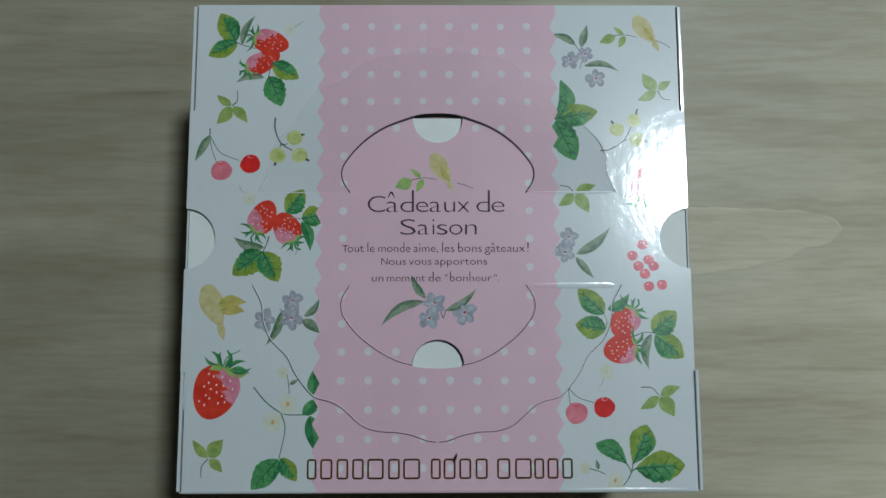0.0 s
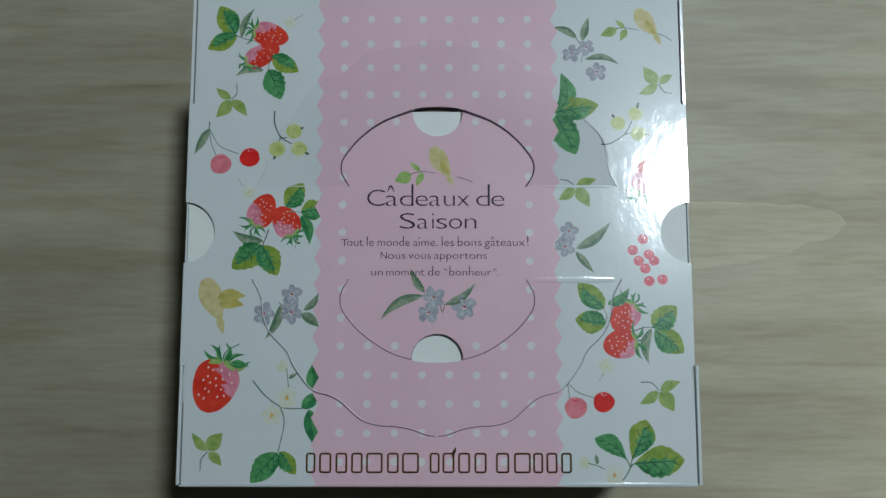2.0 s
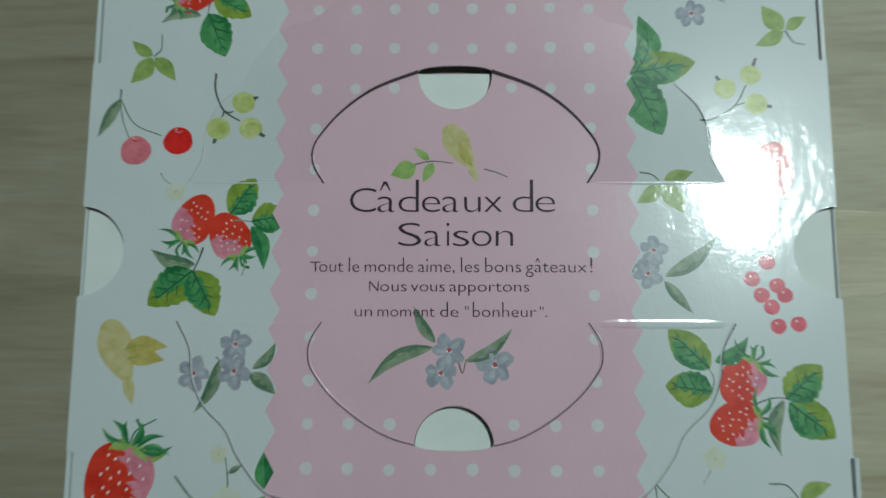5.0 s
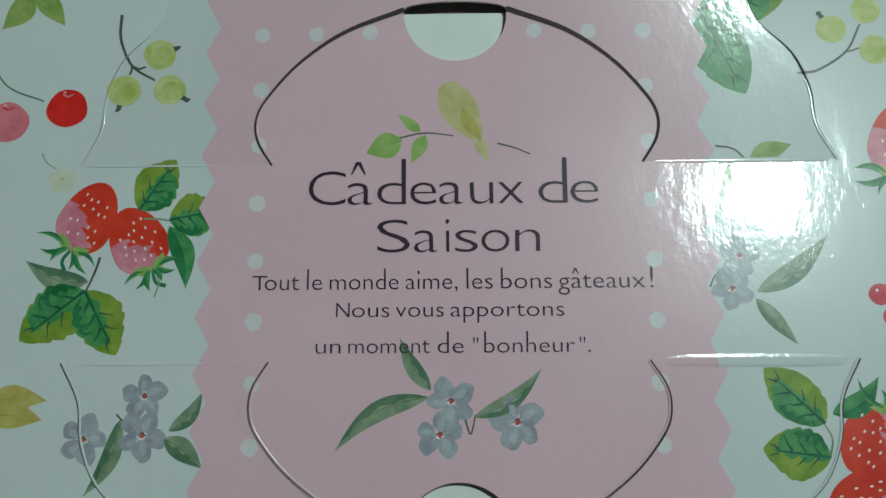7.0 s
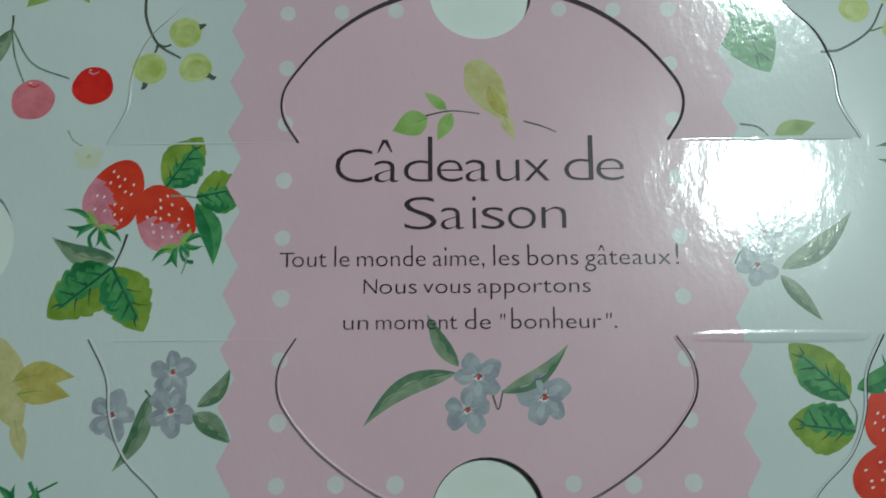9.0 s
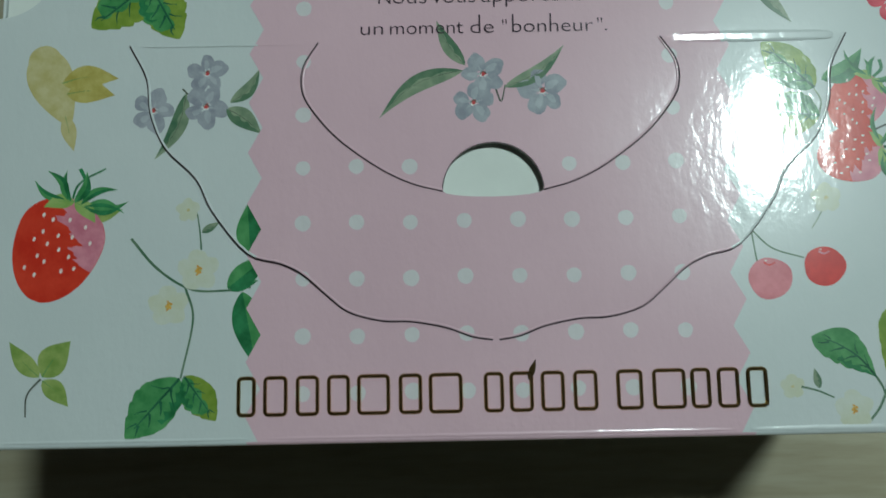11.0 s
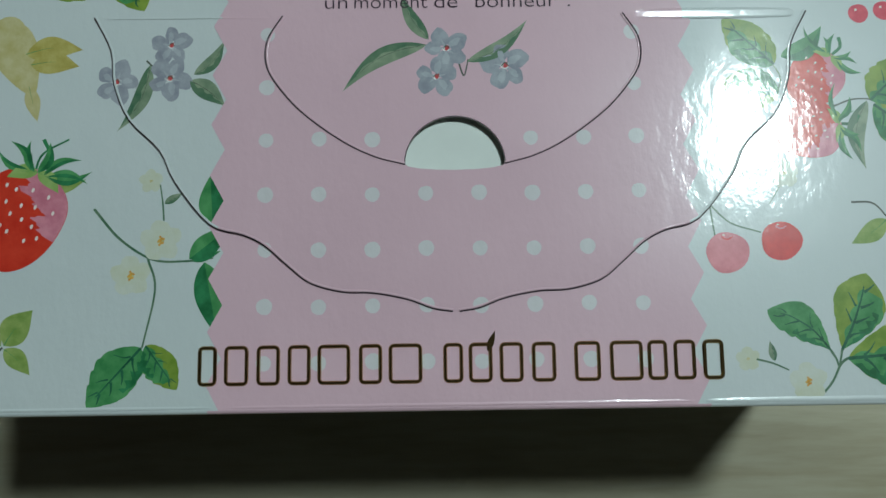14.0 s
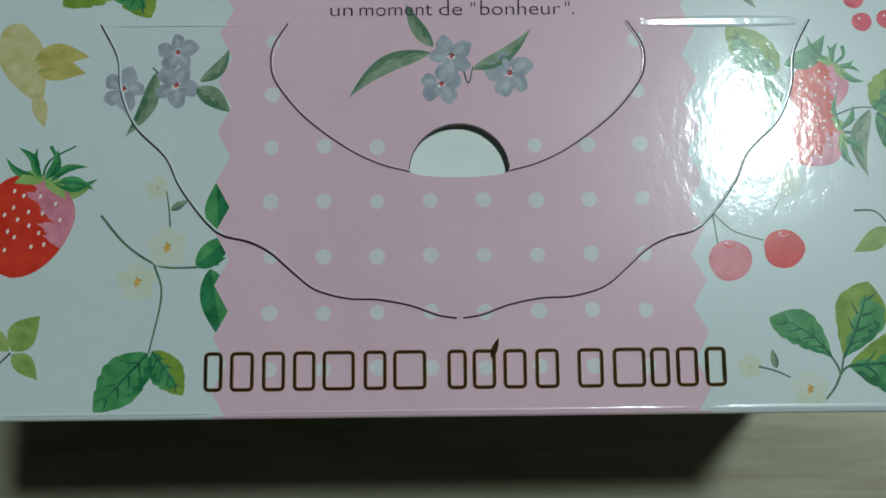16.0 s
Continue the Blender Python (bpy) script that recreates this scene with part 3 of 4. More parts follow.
def strawberry(bx, by, tx, ty, w, pink=1, seeds=16, spikes=6, seed=1, spread=0.8):
    """A printed strawberry from its leafy base to its tip, with a pink bloom on one side."""
    rng = random.Random(seed)
    dx, dy = tx - bx, ty - by
    w *= 0.96
    length = math.hypot(dx, dy)
    ux, uy = dx / length, dy / length

    def at(u, v):
        return (bx + dx * u - uy * v * w / 2, by + dy * u + ux * v * w / 2)

    def girth(u):
        return max(0.0, 1 - abs((u - 0.35) / (0.39 if u < 0.35 else 0.69)) ** 2.1) ** 0.55

    us = [-0.035 + 1.07 * (0.5 - 0.5 * math.cos(math.pi * k / 30)) for k in range(31)]
    s = Sheet()
    s.poly([at(u, girth(u)) for u in us] + [at(u, -girth(u)) for u in us[::-1][1:-1]], 3, RED)
    along = [us[1] + (0.60 - us[1]) * k / 47 for k in range(48)]
    bloom = [at(u, pink * girth(u) * 0.99) for u in along]
    inner = [at(u, pink * girth(u) * min(0.96, -spread + 2.0 * u + 0.15 * math.sin(k * 0.30 + seed) + 0.10 * math.sin(k * 0.71 + 2 * seed) + 0.05 * math.sin(k * 1.9))) for k, u in enumerate(along)]
    s.poly(bloom + inner[::-1], 4, ROSE)
    for k in range(seeds):
        row, col = divmod(k, 4)
        u = 0.14 + 0.72 * (row + 0.5 + 0.5 * (rng.random() - 0.5)) / math.ceil(seeds / 4)
        v = (col + 0.5 + 0.5 * (row % 2) + 0.5 * (rng.random() - 0.5)) / 4.5 * 1.7 - 0.85
        x, y = at(u, v * girth(u) * 0.92)
        s.disc(x, y, 0.024 * w + 0.09, 5, SEED, 0.62, math.degrees(math.atan2(uy, ux)), n=8)
    fruit = s.done("strawberry_print", lid, "printed red strawberry with a pink bloom and pale seeds")
    q = at(-0.02, 0.0)
    stalk(fruit, [q, (q[0] - ux * w * 0.22 - uy * w * 0.04, q[1] - uy * w * 0.22 + ux * w * 0.04), (q[0] - ux * w * 0.36 + uy * w * 0.08, q[1] - uy * w * 0.36 - ux * w * 0.08)], 0.7, GREEN, -0.3)
    for k in range(spikes):
        a = -1.35 + 2.7 * k / (spikes - 1) + 0.2 * rng.random()
        r = w * (0.42 + 0.22 * rng.random())
        ca, sa = math.cos(a), math.sin(a)
        v = (-ux * ca * 0.65 - uy * sa, -uy * ca * 0.65 + ux * sa)
        q = at(0.0, 0.25 * sa)
        leaf(fruit, q[0], q[1], q[0] + v[0] * r, q[1] + v[1] * r, w * (0.075 + 0.05 * rng.random()), "sepal", 0.16 * (-1) ** k, 6, "sepal")
    # two paler sepals lie over the shoulder of the fruit
    for a in (0.95, -1.05):
        q, p = at(-0.01, 0.0), at(0.10 + 0.05 * rng.random(), 0.62 * math.copysign(1, a))
        leaf(fruit, *q, *p, w * 0.17, "light", 0.1 * a, 6, "sepal")
    return fruit


def flower(x, y, r, turn=0.0, petals=5, parent=None):
    s = Sheet()
    r *= 0.92
    for k in range(petals):
        a = radians(turn) + 2 * math.pi * k / petals + 0.12 * math.sin(3 * k + x)
        q = 0.43 * r * (1 + 0.14 * math.sin(2.3 * k + y))
        s.disc(x + 0.60 * r * math.cos(a), y + 0.60 * r * math.sin(a), q, 4, BLUE, 0.88, math.degrees(a), 0.07, 18)
        s.disc(x + 0.48 * r * math.cos(a + 0.1), y + 0.48 * r * math.sin(a + 0.1), 0.62 * q, 5, BLUE_PALE if (k + int(r * 10)) % 3 else BLUE, 0.55, math.degrees(a), 0.12, 14)
        s.line([(x + 0.12 * r * math.cos(a), y + 0.12 * r * math.sin(a)), (x + 0.45 * r * math.cos(a), y + 0.45 * r * math.sin(a))], 0.13 * r, 6, BLUE_PALE, taper=0.8)
    s.disc(x, y, 0.17 * r, 7, PETAL_WHITE, 0.8, 20, 0.1, 12)
    s.disc(x + 0.03 * r, y + 0.02 * r, 0.14 * r, 8, EYE, 0.7, 60, 0.15, 10)
    s.line([(x - 0.15 * r, y - 0.02 * r), (x, y + 0.13 * r), (x + 0.16 * r, y)], 0.05 * r, 8, STALK, 3)
    return s.done("flower_print", parent or lid, "printed grey-blue five-petalled flower")


def cream_flower(x, y, r, stamen=True, parent=None):
    s = Sheet()
    for k in range(5):
        a = 0.4 + 2 * math.pi * k / 5
        s.disc(x + 0.5 * r * math.cos(a), y + 0.5 * r * math.sin(a), 0.5 * r, 3 + k % 2, CREAM, 0.9, math.degrees(a), 0.06, 14)
    s.disc(x, y, 0.15 * r, 5, YELLOW, 0.8, 30, 0.1, 12)
    if stamen:
        s.disc(x, y, 0.17 * r, 5, YELLOW, 0.8, 30, 0.15, 12)
        for k in range(9):
            a = k * 2.4
            s.disc(x + 0.05 * r * math.sqrt(k) * math.cos(a), y + 0.08 * r * math.sqrt(k) * math.sin(a), 0.06 * r, 6, ORANGE, n=7)
    return s.done("cream_flower_print", parent or lid, "printed pale cream blossom")


def cherry(x, y, r, material, stem):
    s = Sheet()
    s.disc(x, y, r, 4, material, 0.94, 12, 0.025, 28)
    s.line([(x - 0.25 * r, y + 0.72 * r), (x, y + 0.60 * r), (x + 0.28 * r, y + 0.72 * r)], 0.10 * r, 5, ROSE if material is CHERRY else CHERRY, taper=0.5)
    s.disc(x - 0.15 * r, y + 0.80 * r, 0.07 * r, 6, SEED, 0.5, n=8)
    fruit = s.done("cherry_print", lid, "printed red cherry" if material is CHERRY else "printed pink cherry")
    stalk(fruit, stem, 0.40, SAGE_DARK, 0.1)
    return fruit


def sprig(cx, cy, tips, stem):
    """Three lime leaves on a short dark stalk."""
    first = None
    for tx, ty, w in tips:
        dx, dy = tx - cx, ty - cy
        n = math.hypot(dx, dy)
        made = leaf(first or lid, cx + dx / n * 0.5, cy + dy / n * 0.5, tx, ty, w, "lime", 0.05, 3, "leaf" if first else "sprig_print")
        if not first:
            first = tagged(made, "printed sprig of three lime green leaves")
    stalk(first, stem, 0.5)
    return first


def gooseberry(x, y, r, nx, ny):
    s = Sheet()
    s.disc(x, y, r, 4, BERRY, 0.95, 0, 0.02, 24)
    s.disc(x + 0.06 * r, y - 0.08 * r, 0.66 * r, 5, BERRY_DEEP, 0.92, 20, 0.05, 18)
    e = 0.92 * r / math.hypot(nx - x, ny - y)
    s.line([(x + (nx - x) * e, y + (ny - y) * e), (nx, ny)], 0.36 * r, 7, STALK, taper=0.35)
    s.disc(nx, ny, 0.20 * r, 7, STALK, 0.6, 30, 0.1, 8)
    return s.done("gooseberry_print", lid, "printed round green gooseberry")


def yellow_motif(x, y, length, turn, flip=1, wings=0):
    """A plain yellow shape: a drop with a tail, and plain leaf-like lobes."""
    c, s_ = math.cos(radians(turn)), math.sin(radians(turn))

    def at(u, v):
        u, v = u * length, v * length * flip
        return (x + u * c - v * s_, y + u * s_ + v * c)

    s = Sheet()
    drop = [at(-0.42 + 0.84 * k / 16, 0.0 + 0.24 * math.sin(math.pi * (k / 16) ** 0.62) ** 0.75) for k in range(17)]
    under = [at(-0.42 + 0.84 * k / 16, -0.21 * math.sin(math.pi * (k / 16) ** 0.7) ** 0.8) for k in range(1, 16)]
    s.poly(drop + under[::-1], 3, YELLOW)
    s.disc(*at(-0.30, 0.035), 0.165 * length, 4, YELLOW)
    shape = s.done("yellow_motif_print", lid, "plain soft yellow printed shape")
    a, b = at(0.30, 0.0), at(0.66, -0.06)
    leaf(shape, *a, *b, length * 0.15, "lime", 0.0, 4, "lobe").data.materials[0] = YELLOW
    for k in range(wings):
        a, b = at(-0.02 + 0.12 * k, 0.10), at(0.18 + 0.14 * k, 0.62 - 0.10 * k)
        leaf(shape, *a, *b, length * 0.24, "lime", 0.08, 4, "lobe").data.materials[0] = OCHRE
    if not wings:
        a, b = at(-0.08, 0.05), at(0.40, 0.02)
        leaf(shape, *a, *b, length * 0.17, "lime", -0.05, 5, "lobe").data.materials[0] = OCHRE
    return shape


# back left: two strawberries with leaves
f = strawberry(-90.0, 99.6, -73.6, 95.0, 12.33, 1, 15, 6, 3, 0.5)
g = strawberry(-93.2, 83.0, -77.9, 91.0, 11.26, 1, 15, 5, 4, 0.5)
leaf(f, -98.9, 97.4, -106.7, 111.8, 11.26, "berry_flip")
leaf(f, -96.0, 95.6, -89.5, 110.9, 3.48, "sage", 0.1)
leaf(f, -98.3, 97.1, -112.1, 90.1, 9.11, "berry_flip")
leaf(g, -80.8, 86.4, -67.7, 78.7, 9.11, "berry")
leaf(g, -82.1, 79.8, -75.9, 64.8, 10.72, "green", 0.0)
leaf(g, -84.6, 79.3, -98.2, 76.5, 4.02, "sage", -0.15)
stalk(f, [(-102.5, 99.0), (-95.4, 95.6), (-89.1, 93.9)])
stalk(g, [(-80.6, 87.0), (-81.9, 83.0), (-82.6, 78.5)])
c = cream_flower(-72.1, 103.7, 3.48, False)
stalk(c, [(-70.4, 104.6), (-68.2, 106.3), (-65.9, 107.8)], 0.3, SAGE)
sprig(-99.8, 64.9, [(-107.4, 70.5, 4.02), (-107.1, 55.8, 6.16), (-92.1, 56.5, 5.09)], [(-99.8, 64.9), (-97.4, 67.6), (-97.5, 72.7)])

# left: cherries, gooseberries, strawberries
k = cherry(-104.0, 33.0, 5.09, ROSE_CHERRY, [(-110.2, 50.3), (-108.9, 43.3), (-106.3, 36.9)])
cherry(-90.2, 36.2, 4.82, CHERRY, [(-110.0, 50.3), (-104.8, 41.9), (-95.8, 38.0)])
leaf(k, -110.2, 50.3, -116.9, 37.5, 4.02, "sage")
stalk(k, [(-110.1, 53.8), (-110.0, 52.0), (-110.3, 49.7)], 0.6)
k = gooseberry(-69.3, 49.2, 3.8, -65.1, 50.8)
gooseberry(-77.3, 40.5, 3.93, -78.5, 35.9)
gooseberry(-66.7, 40.6, 3.8, -62.4, 38.0)
stalk(k, [(-78.7, 59.1), (-78.8, 54.2), (-77.7, 50.2), (-75.4, 46.1), (-70.3, 43.0)], 0.75)
stalk(k, [(-75.5, 46.3), (-74.2, 45.8), (-72.6, 46.3)], 0.65)
stalk(k, [(-75.8, 46.3), (-76.0, 45.2), (-76.4, 44.4)], 0.65)
c = cream_flower(-90.1, 19.4, 3.42, False)
stalk(c, [(-95.3, 25.6), (-94.0, 23.3), (-91.7, 21.8)], 0.3, SAGE)
f = strawberry(-87.0, 3.2, -79.9, 17.6, 13.44, 1, 16, 6, 7)
g = strawberry(-68.5, -1.4, -75.7, 11.6, 13.69, 1, 18, 6, 9)
leaf(f, -72.0, 12.0, -64.2, 23.7, 10.14, "berry_flip")
leaf(g, -65.0, 9.7, -53.2, 11.9, 9.89, "berry_flip")
leaf(g, -64.9, 8.3, -60.7, -6.0, 5.33, "sepal", 0.1)
leaf(f, -82.6, -4.3, -97.3, 0.8, 5.07, "sage", 0.12)
leaf(f, -83.3, -6.2, -97.2, -17.3, 11.8, "berry_flip")
leaf(f, -83.3, -6.2, -75.5, -20.5, 11.2, "berry_flip")
stalk(f, [(-80.3, 1.3), (-81.4, -2.4), (-83.4, -7.1)], 0.6)
stalk(g, [(-70.8, 10.0), (-67.6, 9.9), (-64.3, 9.4)], 0.5, SAGE)
stalk(g, [(-69.3, 0.4), (-66.8, -3.9), (-67.6, -7.8)], 0.5, SAGE)
yellow_motif(-105.8, -32.7, 24.66, -65, 1, 2)
k = flower(-68.6, -29.5, 5.33, 20)
flower(-68.7, -37.8, 5.83, 60)
flower(-81.5, -38.6, 5.83, 0)
leaf(k, -62.9, -36.9, -55.8, -28.3, 3.42, "sage", -0.12)
leaf(k, -63.8, -38.3, -55.2, -44.8, 4.82, "sage", 0.05)
leaf(k, -73.5, -34.3, -81.0, -50.6, 4.06, "sage", 0.1)
stalk(k, [(-74.5, -33.2), (-73.1, -34.6), (-71.8, -35.7)], 0.45)

# front left: big strawberry, blossom sprig, leaves
f = strawberry(-99.6, -60.6, -107.6, -83.0, 21.98, 1, 18, 7, 12, 0.45)
stalk(f, [(-100.4, -61.4), (-98.6, -56.1), (-92.4, -52.5)], 0.6, GREEN)
leaf(f, -98.2, -62.7, -88.0, -62.3, 3.22, "lime", -0.15)
c = cream_flower(-69.8, -77.3, 5.06)
cream_flower(-76.6, -85.5, 4.93)
cream_flower(-72.5, -62.9, 2.93, False)
stalk(c, [(-85.8, -69.5), (-79.5, -76.7), (-71.6, -81.7), (-63.7, -82.2), (-57.4, -81.5)], 0.65, SAGE_DARK)
stalk(c, [(-72.7, -81.5), (-70.8, -88.8), (-73.4, -102.3)], 0.6, SAGE_DARK)
stalk(c, [(-69.2, -72.5), (-69.6, -68.2), (-70.3, -63.8)], 0.45, SAGE_DARK)
leaf(c, -69.2, -68.4, -64.9, -65.9, 1.86, "sage")
leaf(c, -57.5, -73.5, -58.3, -61.7, 6.13, "sepal")
leaf(c, -63.0, -81.7, -53.2, -74.0, 5.33, "sepal")
leaf(c, -59.4, -82.5, -56.0, -100.2, 7.2, "sepal")
leaf(c, -62.3, -82.2, -55.6, -79.9, 2.13, "sepal")
k = leaf(lid, -73.6, -102.3, -85.8, -115.7, 10.66, "green", 0.0, 3, "leaf_print")
tagged(k, "printed serrated green leaves")
leaf(k, -72.6, -101.8, -65.1, -112.0, 7.73, "berry_flip")
sprig(-105.7, -101.8, [(-113.4, -93.1, 4.29), (-99.1, -93.2, 6.97), (-99.1, -108.2, 4.56)], [(-105.7, -101.8), (-108.7, -105.4), (-108.9, -110.4)])

# middle: shape on a twig, flowers, on the pink band
UPPER[0] = 9
k = yellow_motif(1.5, 33.4, 19.02, -57, 1, 0)
stalk(k, [(-13.8, 28.0), (-7.3, 29.3), (-0.6, 28.6)], 0.4)
stalk(k, [(9.4, 26.7), (13.3, 25.6), (16.8, 24.1)], 0.4)
leaf(k, -12.5, 27.7, -20.6, 24.7, 6.09, "light")
leaf(k, -8.2, 29.6, -13.3, 33.9, 2.54, "light")
leaf(k, -7.0, 28.8, -10.3, 22.3, 3.42, "light")
k = flower(-1.7, -30.9, 5.83, 40)
flower(-4.2, -38.0, 5.58, 10)
flower(12.5, -35.4, 6.34, 30)
leaf(k, -6.5, -29.9, -27.0, -41.5, 4.5, "sage", -0.12)
leaf(k, -6.0, -28.6, -12.8, -17.1, 3.6, "sage", 0.06)
leaf(k, 3.3, -34.3, 18.2, -23.8, 3.7, "sage", -0.1)
stalk(k, [(1.2, -34.3), (2.5, -37.8), (3.6, -33.7)], 0.45)

UPPER[0] = 0
# back right: flowers, shape on a twig, leaves
k = flower(64.9, 87.8, 4.82, 10)
flower(72.3, 90.8, 4.56, 50)
flower(77.2, 78.5, 5.36, 25)
leaf(k, 67.9, 95.7, 55.5, 101.1, 3.75, "sage", -0.1)
leaf(k, 70.4, 94.5, 73.7, 106.3, 4.02, "sage")
leaf(k, 71.5, 85.0, 88.9, 82.1, 3.22, "sage", 0.15)
stalk(k, [(67.6, 95.7), (70.9, 89.9), (69.8, 83.5)], 0.4)
k = yellow_motif(102.1, 102.9, 19.3, -52, 1, 0)
stalk(k, [(86.5, 100.6), (92.5, 100.8), (98.4, 99.7)], 0.4)
stalk(k, [(107.3, 98.0), (110.9, 96.6), (114.4, 94.2)], 0.4)
leaf(k, 87.6, 100.3, 79.4, 96.8, 4.82, "lime")
leaf(k, 91.4, 100.9, 86.8, 104.9, 2.41, "lime")
leaf(k, 92.2, 100.3, 89.0, 94.3, 3.48, "lime")
k = leaf(lid, 58.3, 58.6, 60.0, 78.1, 8.58, "green", -0.2, 3, "leaf_print")
tagged(k, "printed serrated green strawberry leaves")
leaf(k, 56.6, 58.4, 77.9, 62.2, 11.79, "berry_flip")
leaf(k, 57.2, 57.2, 66.7, 38.0, 13.4, "green")
sprig(107.2, 72.7, [(100.0, 81.3, 6.43), (114.3, 77.3, 4.02), (97.4, 67.6, 4.82)], [(107.2, 72.7), (109.8, 68.7), (113.6, 67.9)])
k = gooseberry(87.1, 53.2, 3.55, 84.5, 57.1)
gooseberry(95.4, 57.7, 3.42, 97.1, 62.9)
gooseberry(96.8, 48.0, 3.68, 101.2, 47.1)
stalk(k, [(78.8, 42.9), (83.1, 43.2), (90.1, 47.7), (93.8, 54.3)], 0.65)
stalk(k, [(90.1, 47.7), (91.2, 47.8), (93.5, 48.6)], 0.45)
f = strawberry(98.6, 18.1, 102.5, 34.8, 14.96, 1, 15, 6, 21)

# right: sprig, flowers, currants
sprig(65.8, 21.7, [(76.1, 25.8, 4.82), (57.7, 15.6, 5.09), (72.5, 12.2, 6.43)], [(58.8, 25.6), (62.9, 24.8), (65.8, 21.7)])
k = flower(62.4, 0.4, 5.09, 15)
flower(60.4, -6.9, 5.09, 45)
leaf(k, 65.8, -7.7, 82.4, 5.2, 4.82, "sage", -0.08)
leaf(k, 65.5, -9.1, 74.1, -19.3, 3.48, "sage")
stalk(k, [(55.6, -6.5), (57.0, -3.8), (58.1, -4.4)], 0.4)
for x, y in ((97.5, -3.1), (92.6, -8.4), (100.2, -10.4), (95.3, -13.4), (102.5, -13.4), (98.3, -17.1), (100.0, -23.0), (106.2, -22.3)):
    Sheet().disc(x, y, 2.5, 4, CURRANT, 0.96, 0, 0.02, 18).disc(x - 0.6, y + 0.9, 0.35, 5, SEED, n=8).done("currant_print", lid, "printed round red currant")

# front right: strawberries with leaves, cherries, sprig
f = strawberry(92.4, -33.8, 83.4, -45.6, 14.0, 1, 16, 6, 15, 0.4)
g = strawberry(93.2, -50.9, 78.2, -54.0, 14.6, 1, 16, 6, 17, 0.4)
leaf(f, 78.3, -35.9, 66.1, -24.2, 10.4, "berry")
leaf(f, 78.9, -42.9, 64.6, -41.1, 11.16, "berry_flip")
leaf(f, 80.0, -34.0, 90.6, -26.1, 5.2, "sepal", -0.15)
leaf(f, 101.2, -45.1, 112.4, -34.8, 11.26, "berry_flip")
leaf(f, 101.9, -46.1, 115.3, -56.4, 11.79, "berry_flip")
leaf(f, 100.4, -45.1, 98.9, -62.1, 4.56, "sage", -0.15)
stalk(f, [(78.7, -42.9), (79.5, -39.2), (78.0, -35.9)], 0.5, SAGE)
stalk(g, [(91.5, -46.7), (96.9, -44.8), (102.3, -44.8)], 0.45)
c = cream_flower(78.9, -62.9, 3.75, False)
stalk(c, [(77.6, -66.1), (76.4, -68.1), (75.0, -70.2)], 0.3, SAGE)
cherry(64.3, -81.8, 5.19, ROSE_CHERRY, [(60.6, -70.2), (61.0, -74.0), (61.5, -78.0)])
cherry(77.3, -79.2, 4.93, CHERRY, [(60.6, -70.2), (65.3, -74.7), (72.5, -77.1)])
sprig(103.2, -74.1, [(113.2, -69.8, 4.82), (93.9, -80.1, 4.82), (109.8, -83.6, 7.24)], [(94.6, -70.1), (99.7, -70.4), (103.2, -74.1)])
k = leaf(lid, 87.2, -105.2, 72.8, -95.5, 8.6, "green", -0.12, 3, "leaf_print", 1.35)
tagged(k, "printed serrated green leaves and stalk")
leaf(k, 89.8, -105.0, 96.8, -87.2, 12.6, "berry_flip", -0.04, 3, "leaf", 1.3)
leaf(k, 91.0, -107.0, 113.9, -105.4, 14.2, "berry_flip", 0.0, 3, "leaf", 1.05)
stalk(k, [(91.0, -106.9), (89.2, -108.3), (87.2, -112.0), (84.6, -115.0), (82.6, -116.6)], 0.65, SAGE_DARK)
stalk(k, [(87.2, -105.2), (88.3, -107.2), (88.7, -109.0)], 0.6, SAGE_DARK)
stalk(k, [(89.8, -104.8), (89.4, -106.6), (88.8, -109.0)], 0.6, SAGE_DARK)
c = cream_flower(81.4, -112.2, 4.6)
cream_flower(67.6, -106.8, 2.93, False)
stalk(c, [(69.6, -106.9), (73.4, -107.9), (77.0, -109.5)], 0.5, SAGE_DARK)
leaf(c, 73.8, -107.4, 72.9, -102.7, 1.86, "sage")


# ---- writing on the lid ----


def glyphs(text, thin):
    """The outline of a word in the built-in font, one unit high."""
    cu = bpy.data.curves.new("writing", "FONT")
    cu.body, cu.size, cu.offset, cu.resolution_u = text, 1.0, thin, 4
    ob = bpy.data.objects.new("writing", cu)
    scene.collection.objects.link(ob)
    bpy.context.view_layer.update()
    me = bpy.data.meshes.new_from_object(ob.evaluated_get(bpy.context.evaluated_depsgraph_get()))
    bpy.data.objects.remove(ob)
    return [tuple(v.co[:2]) for v in me.vertices], [list(p.vertices) for p in me.polygons]


X_TOP, D_TOP = (max(y for _, y in glyphs(c, 0.0)[0]) for c in "xd")


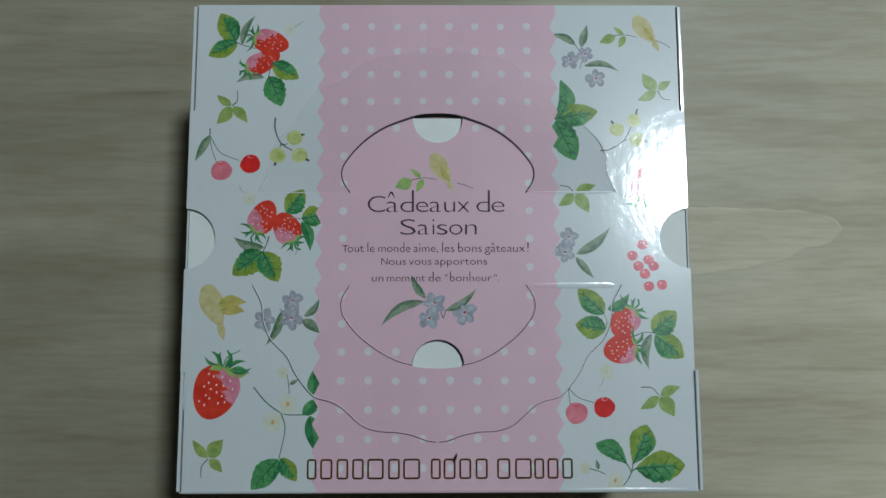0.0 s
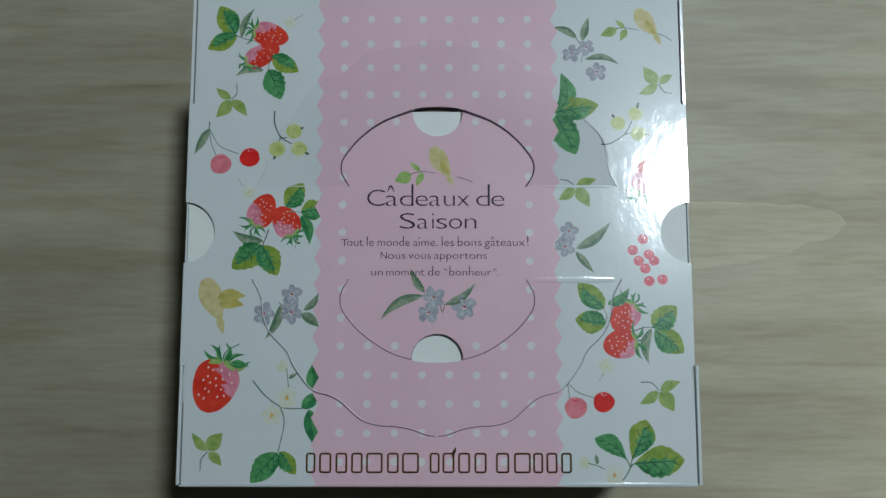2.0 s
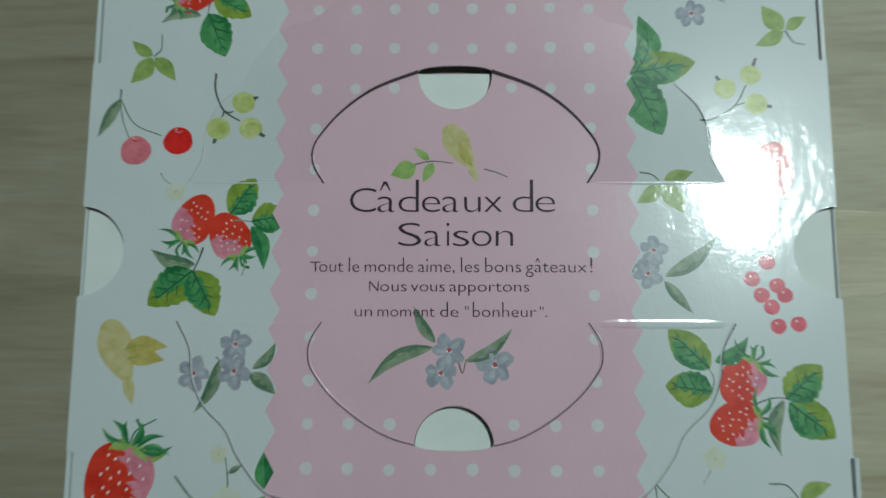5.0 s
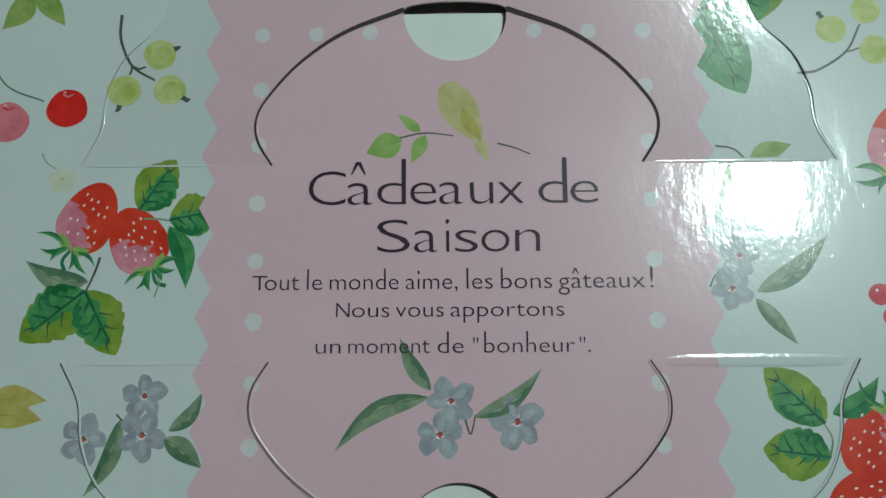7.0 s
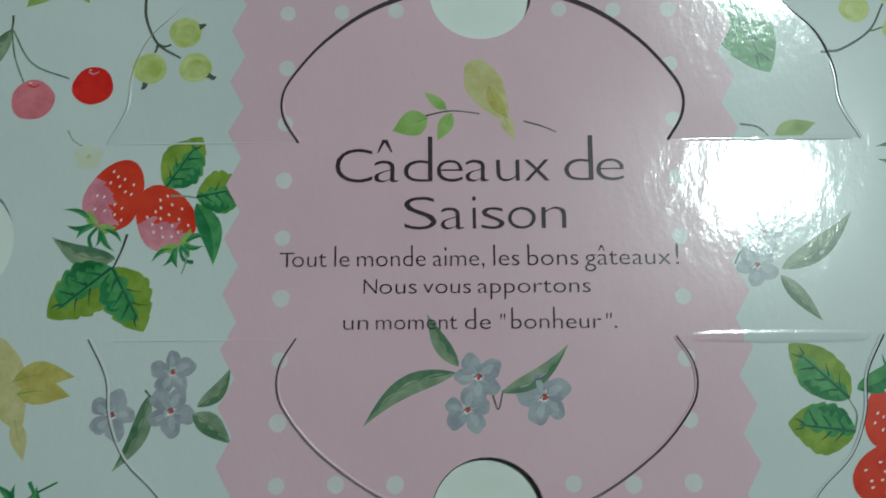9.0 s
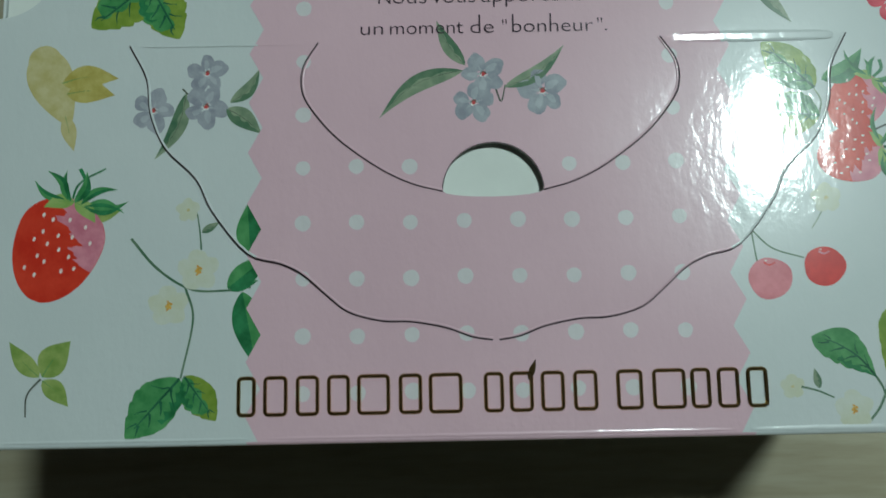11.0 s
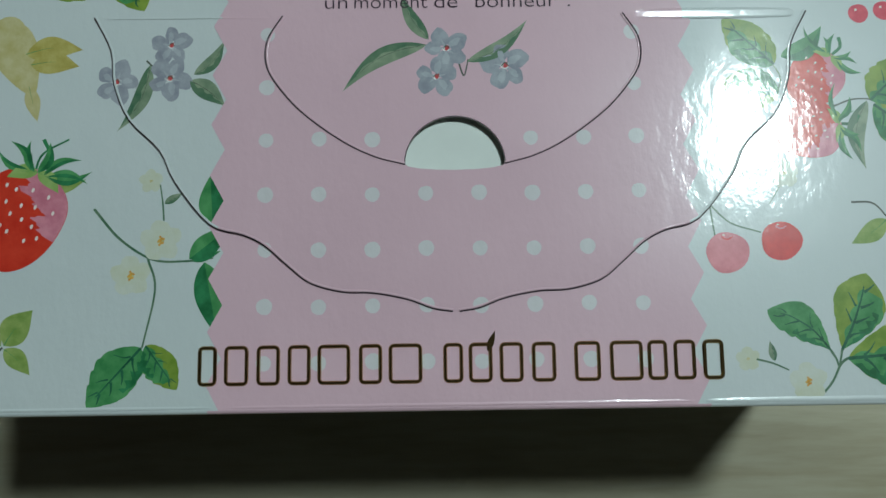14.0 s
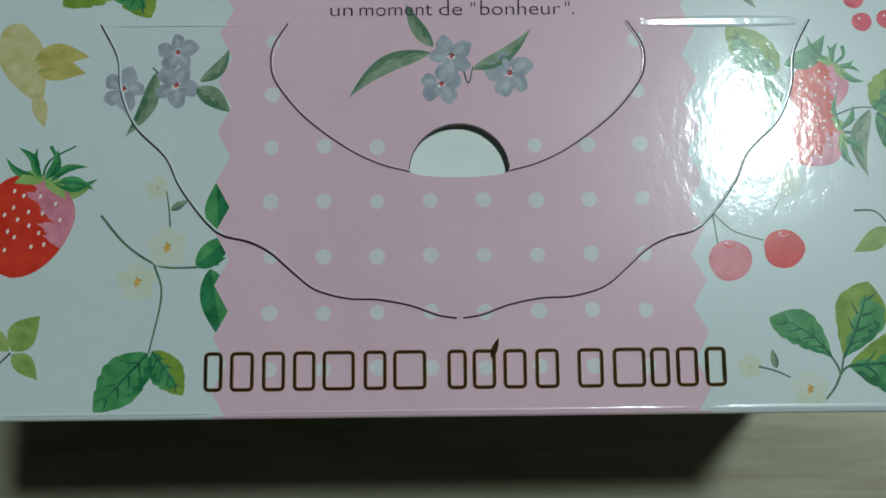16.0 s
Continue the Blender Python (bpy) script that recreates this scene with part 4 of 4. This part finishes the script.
def writing(words, base, low, high, capital, thin=-0.010):
    """One printed line: each word with its start and end, the heights of its small, tall and capital letters."""
    verts, faces = [], []
    for text, x0, x1 in words:
        points, polys = glyphs(text, thin)
        lo, hi = min(p[0] for p in points), max(p[0] for p in points)
        for p in polys:
            faces.append([len(verts) + i for i in p])
        for x, y in points:
            if text == '"':
                up = low - 0.3 + (y - X_TOP) / (D_TOP - X_TOP) * 1.3
            elif text[0].isupper():
                up = y / D_TOP * capital
            else:
                up = y / X_TOP * low * (1.0 if y > 0 else 1.25) if y < X_TOP else low + (y - X_TOP) / (D_TOP - X_TOP) * (high - low)
            px, py = x0 + (x - lo) / (hi - lo) * (x1 - x0), base + up
            # the unsteady edge of a brush-like letter
            px += 0.010 * low * math.sin(py * 9.0 + x0)
            verts.append((px * MM, py * MM, (TOP + 20 * LAYER) * MM))
    ob = mesh_object("writing", verts, faces, [TEXT], lid, "thin dark plum printed lettering", None, True)
    ob.data.normals_split_custom_set_from_vertices([facing("flat", 0, 0)] * len(verts))
    return ob


writing([("C", -33.6, -25.1), ("â", -24.7, -19.0), ("d", -18.0, -11.5), ("e", -10.5, -4.6), ("a", -4.0, 1.5), ("u", 3.0, 8.3), ("x", 9.4, 15.1), ("d", 18.4, 24.9), ("e", 25.6, 31.9)], 12.6, 5.2, 11.0, 8.0, -0.015)
writing([("S", -17.9, -10.6), ("a", -9.7, -4.3), ("i", -2.6, -1.7), ("s", -0.5, 4.6), ("o", 5.4, 11.7), ("n", 13.0, 18.5)], 1.7, 5.1, 8.4, 7.6, -0.015)
writing([("T", -45.7, -42.4), ("out", -42.9, -35.2), ("le", -33.5, -30.1), ("monde", -28.4, -13.1), ("aime,", -11.5, 0.0), ("les", 2.0, 7.8), ("bons", 9.6, 20.9), ("gâteaux", 22.3, 41.4), ("!", 42.5, 43.2)], -6.5, 2.4, 4.8, 3.3)
writing([("N", -26.9, -23.9), ("ous", -23.4, -15.1), ("vous", -13.7, -3.1), ("apportons", -1.6, 23.4)], -12.6, 2.2, 4.2, 3.3)
writing([("un", -31.3, -25.8), ("moment", -24.1, -6.2), ("de", -4.5, 1.2), ('"', 3.3, 4.4), ("bonheur", 5.7, 25.5), ('"', 26.6, 27.8), (".", 28.3, 28.9)], -20.5, 2.2, 4.8, 3.3)

# embossed foil line at the front: plain raised bars in place of its lettering


def foil_bar(x0, x1, y0, y1, t=0.95):
    """A hollow upright foil bar with a bevelled, raised edge."""
    verts, faces = [], []
    rings = []
    for inset, up in ((0.0, 0.02), (0.18, 0.30), (t - 0.18, 0.30), (t, 0.02)):
        ring = []
        for cx, cy, a0 in ((x1, y1, 0), (x0, y1, 90), (x0, y0, 180), (x1, y0, 270)):
            rad = max(0.15, min(1.3, (x1 - x0) / 2.2) - inset)
            ox, oy = cx - math.copysign(rad + inset, cx - (x0 + x1) / 2), cy - math.copysign(rad + inset, cy - (y0 + y1) / 2)
            for k in range(4):
                a = radians(a0 + 30 * k)
                ring.append(((ox + rad * math.cos(a)) * MM, (oy + rad * math.sin(a)) * MM, (TOP + up + 0.12) * MM))
        rings.append(len(verts))
        verts += ring
    for r in range(3):
        for k in range(16):
            a, b = rings[r] + k, rings[r] + (k + 1) % 16
            faces.append([a, b, rings[r + 1] + (k + 1) % 16, rings[r + 1] + k])
    return mesh_object("foil_bar", verts, faces, [FOIL], lid, "raised gold foil bar")


# the widths of the bars follow the spacing of the line
for x0, x1 in ((-60.4, -55.9), (-54.3, -48.6), (-46.8, -41.3), (-39.6, -34.2), (-32.7, -25.0), (-23.1, -17.6), (-16.2, -8.3), (-3.5, 1.2), (2.4, 8.0), (9.6, 15.2), (17.1, 22.8), (27.0, 33.2), (35.3, 43.1), (44.1, 48.8), (50.2, 55.4), (57.0, 62.0)):
    foil_bar(x0, x1, -111.4, -102.1)
s = Sheet()
left, right, rib = leaf_shape(6.9, -104.2, 8.7, -99.4, 1.5)
s.poly(left + right[::-1][1:-1], 18, FOIL)
s.done("foil_leaf", lid, "small gold foil leaf")
